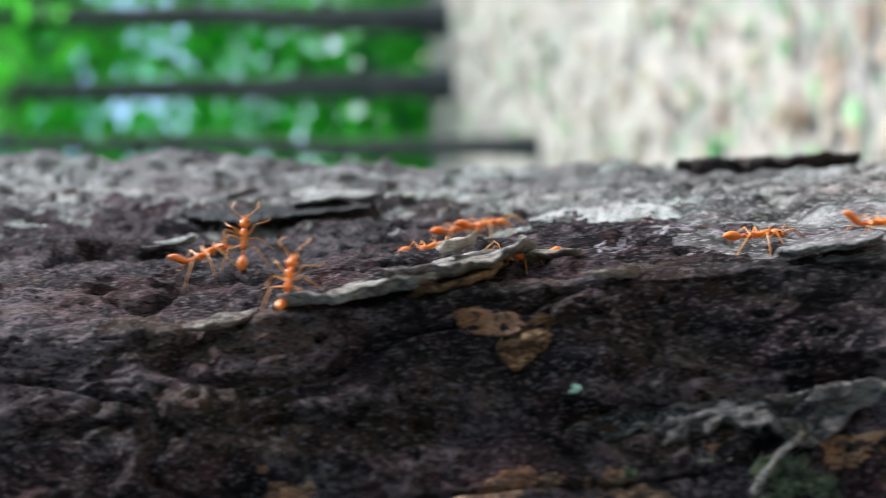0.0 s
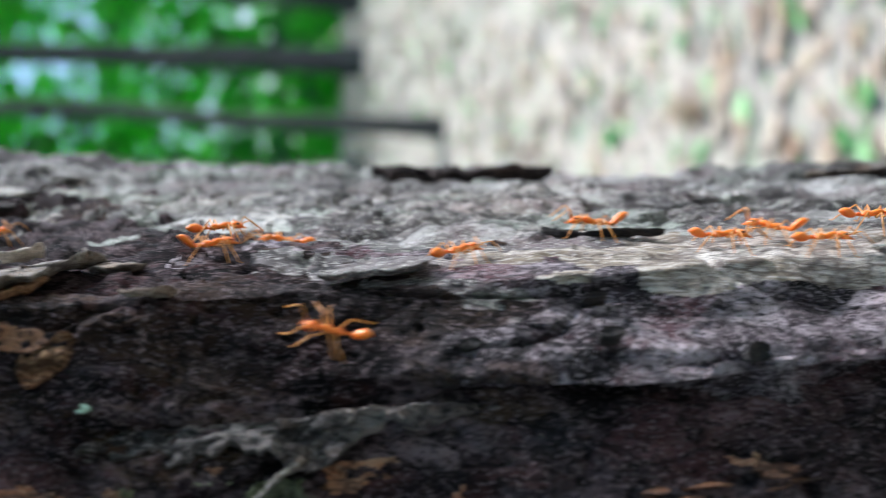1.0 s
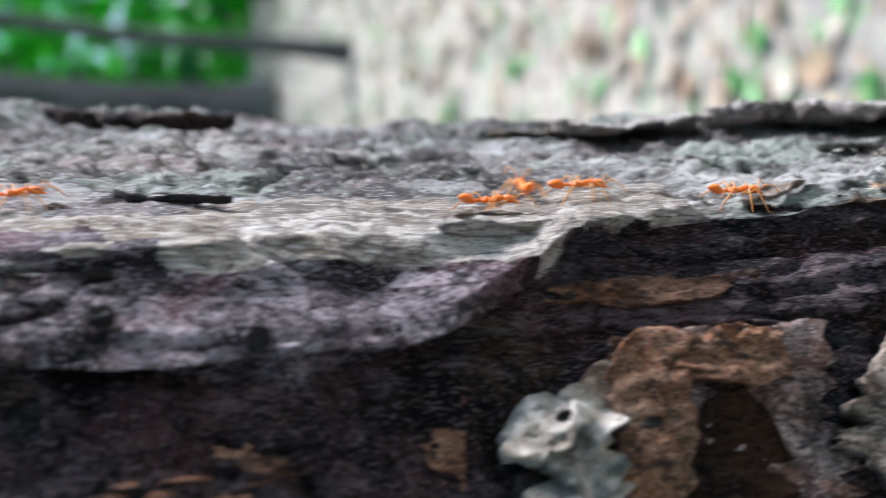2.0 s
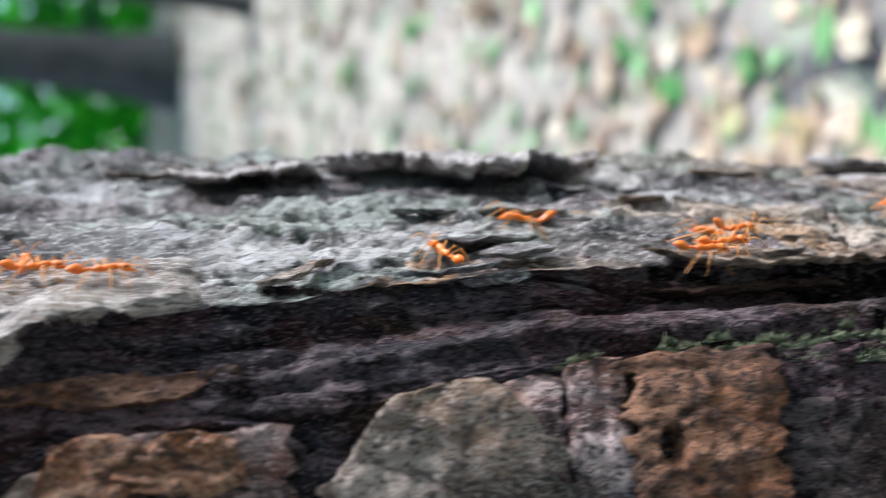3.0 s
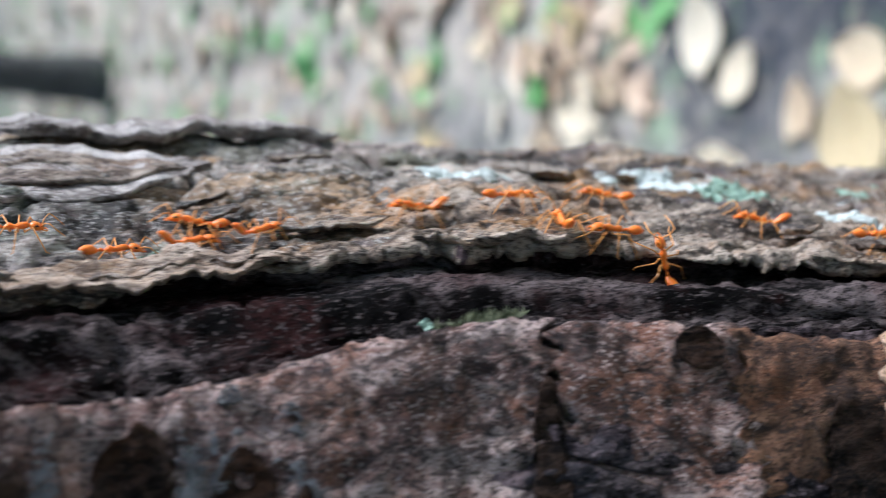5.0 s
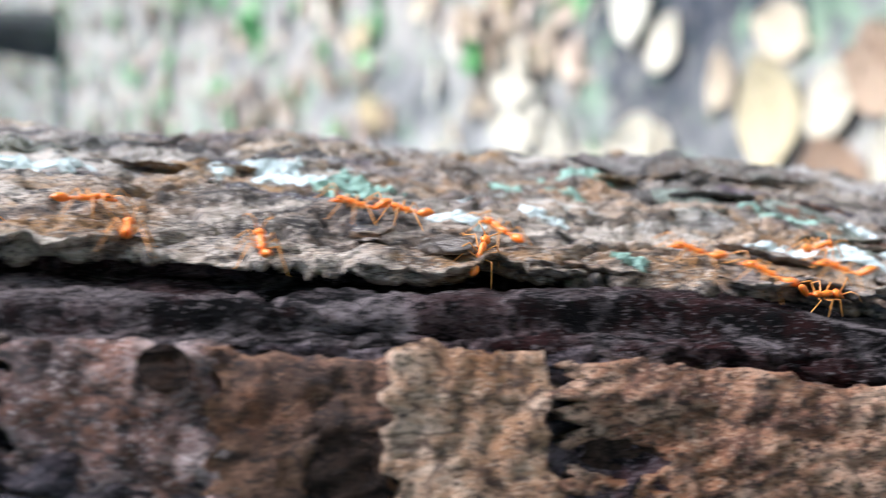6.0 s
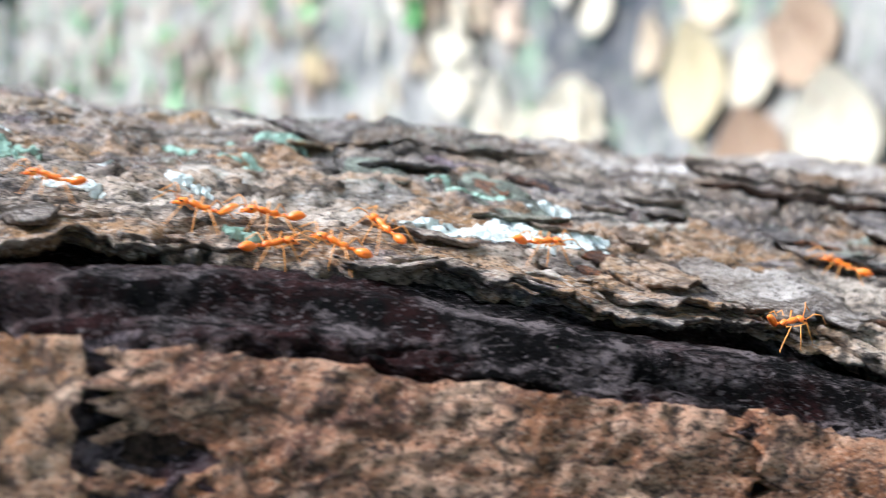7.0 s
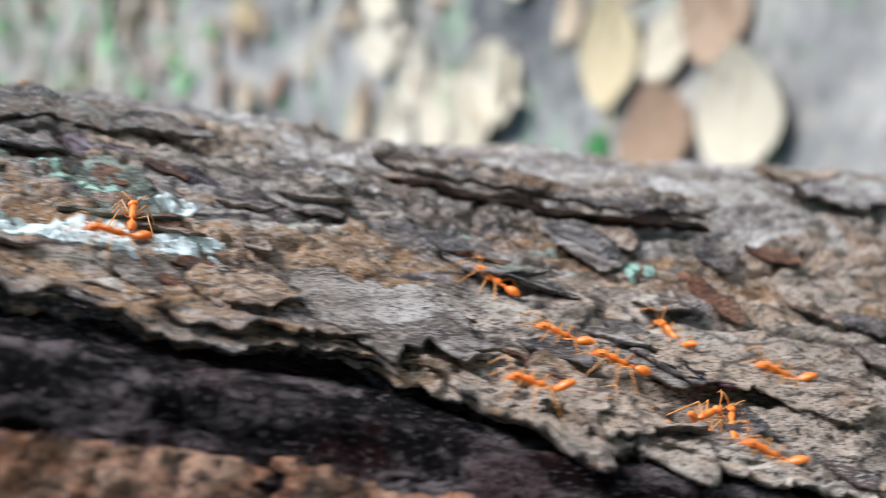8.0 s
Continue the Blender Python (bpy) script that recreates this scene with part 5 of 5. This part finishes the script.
def build_ant(name_pose, gaster_up, feelers):
    """An ant of 9 mm, head towards +x, feet on z = 0; millimetres."""
    ant = tagged(new("ant"), "translucent orange ant with long thin legs walking on bark", "ant", "ants on the stem")
    part("thorax", blob([(-1.9, 2.0, 0.12, 0.12), (-1.6, 2.1, 0.42, 0.40), (-1.1, 2.25, 0.50, 0.50), (-0.5, 2.15, 0.36, 0.36), (0.0, 2.3, 0.46, 0.44), (0.6, 2.45, 0.52, 0.50), (1.1, 2.5, 0.42, 0.40), (1.5, 2.5, 0.2, 0.2)]), ANT_SHELL, ant)
    part("waist", blob([(-2.75, 2.0, 0.14, 0.14), (-2.5, 2.12, 0.2, 0.3), (-2.2, 2.12, 0.2, 0.28), (-1.85, 2.0, 0.14, 0.14)], 8), ANT_SHELL, ant)
    g = gaster_up
    part("gaster", blob([(-5.3, 2.0 + g, 0.08, 0.08), (-5.05, 2.0 + 0.95 * g, 0.34, 0.32), (-4.5, 2.05 + 0.75 * g, 0.66, 0.62), (-3.9, 2.05 + 0.5 * g, 0.76, 0.72), (-3.3, 2.05 + 0.2 * g, 0.6, 0.58), (-2.9, 2.0, 0.36, 0.36), (-2.65, 2.0, 0.14, 0.14)]), ANT_SHELL, ant)
    head = part("head", blob([(1.4, 2.5, 0.2, 0.2), (1.6, 2.5, 0.55, 0.46), (2.0, 2.45, 0.78, 0.6), (2.5, 2.38, 0.74, 0.55), (2.95, 2.25, 0.52, 0.4), (3.2, 2.15, 0.3, 0.24)]), ANT_SHELL, ant)
    for s in (-1, 1):
        part("eye", blob([(2.05, 2.68, 0.03, 0.03), (2.15, 2.70, 0.13, 0.13), (2.35, 2.70, 0.15, 0.15), (2.5, 2.68, 0.1, 0.1), (2.58, 2.66, 0.02, 0.02)], 8), ANT_EYE, head).location = (0, s * 0.00062, 0)
        part("mandible", tube([(3.05, s * 0.3, 2.1), (3.4, s * 0.42, 2.0), (3.7, s * 0.22, 1.9), (3.75, s * 0.05, 1.88)], (0.14, 0.12, 0.08, 0.03)), ANT_SHELL, head)
        part("antenna", tube([(2.9, s * 0.25, 2.5), (3.3, s * 0.9, 3.0 + feelers), (3.9, s * 1.7, 3.3 + feelers), (4.7, s * 1.9, 2.7 + 0.8 * feelers), (5.9, s * 1.7, 1.7 + 0.8 * feelers)], (0.10, 0.09, 0.08, 0.09, 0.065)), ANT_LEGS, head)
        for x0, x1, x2, w in ((0.7, 1.9, 3.2, 2.7), (0.0, -0.1, -0.2, 3.3), (-0.9, -2.2, -4.1, 3.2)):
            sweep = name_pose * s * (0.7 if x2 != -0.2 else -0.7)
            leg = part("leg", tube([(0, 0, 0), (0.1 * (x1 - x0), s * 0.35, -0.25), ((x1 - x0) * 0.75 + 0.5 * sweep, s * w * 0.5, 0.9), ((x2 - x0) * 0.9 + 0.9 * sweep, s * w * 0.92, -1.4), (x2 - x0 + sweep, s * w, -1.95), (x2 - x0 + sweep + (0.5 if x2 > 0 else -0.3), s * w * 1.12, -1.98)],
                                   (0.13, 0.14, 0.105, 0.085, 0.065, 0.045)), ANT_LEGS, ant)
            leg.location = (x0 * 0.001, s * 0.0003, 0.00205)
    return ant


MODELS = [build_ant(0.5, 0.1, 0.0), build_ant(-0.5, 0.5, 0.3), build_ant(0.2, 1.6, 0.9)]


def ant_pose(z, q, heading):
    """heading: 0 down the stem, 90 towards the far rim, 180 up the stem."""
    at, n = on_stem(z, q)
    down = Vector((0, 0, -1))
    away = n.cross(down)
    if away.y < 0:
        away = -away
    a = radians(heading)
    x = down * math.cos(a) + away * math.sin(a)
    y = n.cross(x)
    m = Matrix((x, y, n)).transposed().to_4x4()
    m.translation = at + n * (0.0058 if q < -0.05 and 0.603 < z < 0.636 else 0.0)  # on the loose plate below the lip
    return m


# model; seconds, height on the stem, place from lip (0) to rim (1), heading
ANTS = [
    (2, [(0, 1.1830, 0.18, 20), (0.5, 1.1880, 0.23, 20), (2.5, 1.1316, 0.23, 20)]),
    (1, [(0, 1.1790, 0.24, 90), (0.5, 1.1770, 0.17, 40), (2, 1.1770, 0.17, 40)]),
    (2, [(0, 1.1690, 0.04, 80), (0.5, 1.1750, 0.07, 80), (2.5, 1.1646, 0.07, 80)]),
    (0, [(0, 1.1520, 0.25, 30), (0.17, 1.1387, 0.20, 80), (0.33, 1.1253, 0.24, 130), (0.5, 1.1120, 0.27, 180), (1, 1.1140, 0.23, 180), (1.5, 1.1170, 0.12, 180), (3.5, 1.1770, 0.12, 180)]),
    (1, [(0, 1.1430, 0.30, 15), (0.5, 1.1550, 0.31, 60), (1, 1.1600, 0.33, 60), (3, 1.1300, 0.33, 60)]),
    (2, [(0, 1.1390, 0.13, 180), (0.17, 1.1337, 0.15, 125), (0.33, 1.1283, 0.17, 70), (0.5, 1.1230, 0.18, 15), (1, 1.1230, 0.16, 30), (1.25, 1.1210, 0.07, 90), (1.5, 1.1190, 0.00, 150), (3.5, 1.1710, 0.00, 150)]),
    (0, [(0, 1.1070, 0.11, 5), (0.5, 1.0980, 0.10, 10), (1, 1.0890, 0.09, 35), (1.5, 1.0890, 0.12, 35), (2, 1.0870, 0.17, 30), (4, 1.0350, 0.17, 30)]),
    (2, [(0, 1.0920, 0.08, 0), (0.5, 1.0890, 0.20, 0), (0.67, 1.0823, 0.20, 60), (0.83, 1.0757, 0.19, 120), (1, 1.0690, 0.19, 180), (1.5, 1.0830, 0.25, 180), (3.5, 1.1430, 0.21, 180)]),
    (2, [(0, 1.0762, -0.02, 170), (0.5, 1.0910, -0.02, 170), (1, 1.1060, -0.20, 170), (3, 1.1651, -0.20, 170)]),
    (0, [(0, 1.1470, 0.31, 20), (0.5, 1.1565, 0.37, 15), (1, 1.1230, 0.24, 20), (1.5, 1.1160, 0.23, 10), (3.5, 1.0569, 0.23, 10)]),
    (1, [(0, 1.0820, 0.09, 0), (1, 1.0520, 0.09, 0), (1.5, 1.0430, 0.07, 10), (2, 1.0235, 0.08, 10), (3.5, 1.0150, 0.10, 10)]),
    (2, [(0, 1.0190, 0.10, 150), (1, 1.0450, 0.10, 150), (1.5, 1.0210, 0.13, 90), (2, 1.0180, 0.16, 90), (4, 1.0180, 0.16, 90)]),
    (0, [(0, 1.0689, 0.03, 5), (1, 1.0390, 0.03, 5), (1.5, 1.0320, 0.05, 0), (2, 1.0115, 0.05, 10), (4, 1.0060, 0.06, 10)]),
    (1, [(0, 1.0558, 0.12, 5), (1.5, 1.0110, 0.02, 5), (2, 0.9875, 0.07, 10), (2.5, 0.9750, 0.07, 56), (3, 0.9610, 0.09, 113), (3.5, 0.9470, 0.11, 170), (4, 0.9200, 0.01, 180), (6, 0.9807, 0.01, 180)]),
    (2, [(0, 0.9300, 0.20, 180), (3.5, 0.9570, 0.22, 180), (5.5, 1.0177, 0.16, 180)]),
    (0, [(1.5, 0.8756, 0.16, 160), (3.5, 0.9320, 0.16, 160), (3.67, 0.9353, 0.19, 108), (3.83, 0.9387, 0.22, 56), (4, 0.9420, 0.24, 5), (6, 0.8829, 0.24, 5)]),
    (1, [(0, 0.9450, 0.01, 0), (3.5, 0.9230, 0.01, 0), (4, 0.9340, 0.07, 0), (6, 0.8747, 0.07, 0)]),
    (2, [(1.5, 0.9630, 0.14, 15), (3.5, 0.9050, 0.14, 15), (4, 0.9130, 0.12, 0), (6, 0.9050, 0.12, 0)]),
    (0, [(1.5, 0.8320, 0.23, 180), (3.5, 0.8920, 0.23, 180), (3.67, 0.8817, 0.21, 120), (3.83, 0.8713, 0.19, 60), (4, 0.8610, 0.17, 0), (4.5, 0.8637, 0.12, 30), (5, 0.8537, 0.19, 5), (7, 0.7944, 0.20, 5)]),
    (1, [(1.5, 0.9611, 0.01, 10), (3.5, 0.9020, 0.01, 10), (3.67, 0.8973, 0.01, 66), (3.83, 0.8927, 0.01, 123), (4, 0.8880, 0.01, 180), (4.17, 0.8863, 0.07, 123), (4.33, 0.8847, 0.13, 66), (4.5, 0.8837, 0.20, 10), (5, 0.8667, 0.23, 0), (7, 0.8072, 0.24, 0)]),
    (2, [(2, 0.7650, 0.15, 180), (4, 0.8165, 0.16, 180), (4.5, 0.8277, 0.17, 180), (4.67, 0.8300, 0.15, 128), (4.83, 0.8324, 0.13, 76), (5, 0.8347, 0.12, 25), (7, 0.7808, 0.13, 25)]),
    (2, [(2, 0.7800, 0.15, 170), (4, 0.7950, 0.16, 175), (4.5, 0.8027, 0.19, 180), (5, 0.8127, 0.16, 180), (7, 0.8732, 0.17, 180)]),
    (1, [(2.5, 0.7700, 0.22, 160), (4, 0.8090, 0.22, 160), (4.5, 0.8447, 0.22, 160), (5, 0.8437, 0.22, 170), (7, 0.9033, 0.23, 170)]),
    (2, [(2.5, 0.7950, 0.16, 180), (4, 0.8255, 0.18, 180), (4.5, 0.8427, 0.03, 170), (4.75, 0.8432, 0.08, 90), (5, 0.8437, 0.14, 10), (7, 0.7851, 0.15, 10)]),
    (0, [(2.5, 0.8470, 0.18, 0), (4.5, 0.7877, 0.18, 0), (5, 0.7967, 0.22, 0), (7, 0.7850, 0.23, 0)]),
    (1, [(2.5, 0.7260, 0.34, 150), (4.5, 0.7787, 0.34, 150), (5, 0.7787, 0.36, 160), (6.5, 0.7342, 0.27, 150), (7, 0.7402, 0.27, 160), (8, 0.7689, 0.28, 160)]),
    (2, [(2.5, 0.7320, 0.01, 180), (4.5, 0.7855, -0.06, 180), (5, 0.7807, -0.01, 110), (6.5, 0.7682, 0.07, 90), (8, 0.7687, 0.08, 90)]),
    (0, [(2.5, 0.7580, 0.01, 120), (4.5, 0.7887, 0.01, 120), (5, 0.7877, 0.01, 180), (5.5, 0.7637, 0.01, 120), (6, 0.7397, 0.01, 60), (6.5, 0.7162, 0.02, 0), (7, 0.7132, 0.03, 15), (7.5, 0.7077, 0.08, 20), (8, 0.6936, 0.08, 20)]),
    (2, [(2.5, 0.8280, 0.24, 0), (4.5, 0.7687, 0.24, 0), (4.67, 0.7647, 0.24, 53), (4.83, 0.7607, 0.24, 106), (5, 0.7567, 0.24, 160), (6.5, 0.7532, 0.28, 155), (8, 0.7945, 0.29, 155)]),
    (2, [(3, 0.8034, 0.05, 80), (5, 0.7937, 0.05, 80), (7, 0.7838, 0.06, 80)]),
    (0, [(3, 0.8020, 0.08, 0), (5, 0.7427, 0.08, 0), (5.5, 0.7387, 0.10, 56), (6, 0.7347, 0.12, 113), (6.5, 0.7312, 0.15, 170), (7, 0.6972, 0.13, 110), (7.5, 0.6967, 0.25, 125), (8, 0.6687, 0.36, 80)]),
    (1, [(4.5, 0.6593, 0.12, 155), (6.5, 0.7142, 0.13, 155), (7, 0.7132, 0.12, 170), (8, 0.7432, 0.13, 170)]),
    (2, [(4.5, 0.6537, 0.08, 150), (6.5, 0.7062, 0.09, 150), (7, 0.7222, 0.11, 155), (7.5, 0.7207, 0.04, 170), (8, 0.7355, 0.04, 170)]),
    (0, [(4.5, 0.6587, 0.02, 140), (6.5, 0.7052, 0.03, 140), (7, 0.7052, 0.03, 145), (8, 0.7303, 0.04, 145)]),
    (1, [(4.5, 0.7271, 0.22, 20), (6.5, 0.6712, 0.23, 20), (7, 0.6722, 0.20, 0), (7.17, 0.6715, 0.21, 56), (7.33, 0.6709, 0.22, 113), (7.5, 0.6707, 0.24, 170), (8, 0.6727, 0.24, 170)]),
    (2, [(4.5, 0.7257, 0.01, 0), (6.5, 0.6662, 0.02, 0), (7, 0.6412, 0.03, 10), (7.25, 0.6342, -0.10, 80), (7.5, 0.6277, -0.30, 150), (8, 0.6252, -0.30, 155)]),
    (0, [(5, 0.5697, 0.44, 140), (7, 0.6162, 0.45, 140), (7.25, 0.6162, 0.46, 100), (7.5, 0.6167, 0.47, 60), (8, 0.6167, 0.46, 120)]),
    (1, [(5.5, 0.5607, 0.28, 150), (7.5, 0.6137, 0.30, 150), (8, 0.6127, 0.30, 150)]),
    (2, [(5.5, 0.5833, 0.36, 100), (7.5, 0.5947, 0.38, 100), (8, 0.5937, 0.38, 100)]),
    (0, [(5.5, 0.5503, 0.20, 160), (7.5, 0.6077, 0.22, 160), (8, 0.6077, 0.23, 150)]),
    (1, [(5.5, 0.5731, 0.08, 130), (7.5, 0.6127, 0.10, 130), (8, 0.6087, 0.09, 140)]),
    (2, [(6, 0.5287, 0.28, 150), (8, 0.5817, 0.30, 150)]),
    (2, [(6, 0.5700, 0.30, 150), (7.5, 0.6075, 0.28, 150), (7.75, 0.6030, 0.20, 80), (8, 0.5982, 0.14, 20)]),
    (1, [(6, 0.6237, 0.12, 60), (8, 0.5947, 0.14, 60)]),
    (2, [(6, 0.5446, 0.01, 145), (8, 0.5947, 0.03, 145)]),
]

REARED = {0: 15, 1: 55, 2: 45}  # ants that lift the head and forelegs, in degrees
ants = []
for model, rows in ANTS:
    ants.append((copy_thing(MODELS[model], Matrix.Identity(4)), rows))
for m in MODELS:
    for o in (*m.children_recursive, m):
        bpy.data.objects.remove(o)


def motions():
    for i, (ob, rows) in enumerate(ants):
        rear = pose(-0.003, 0, 0.0006 if i in REARED else 0, 0, -REARED.get(i, 0)) @ pose(0.003, 0, 0)
        steps = [(t, ant_pose(z, q, h) @ rear) for t, z, q, h in rows]
        if steps[0][0] > 0:
            steps.insert(0, (0.0, steps[0][1]))
        if steps[-1][0] < 8:
            steps.append((8.0, steps[-1][1]))
        walk(ob, steps)
        begin, end = max(rows[0][0], rows[-1][0] - 3.5), rows[-1][0]
        for k, leg in enumerate(o for o in ob.children if o.name.startswith("leg")):
            place = leg.location.copy()
            swing, t, stride = [(0.0, pose(*place))], begin + 0.2, (k + k // 3) % 2 * 2 - 1
            while t < min(end, 7.9):
                swing.append((t, pose(*place, 0, 0, 15 * stride)))
                t, stride = t + 0.2, -stride
            swing.append((8.0, pose(*place)))
            walk(leg, swing)


motions()
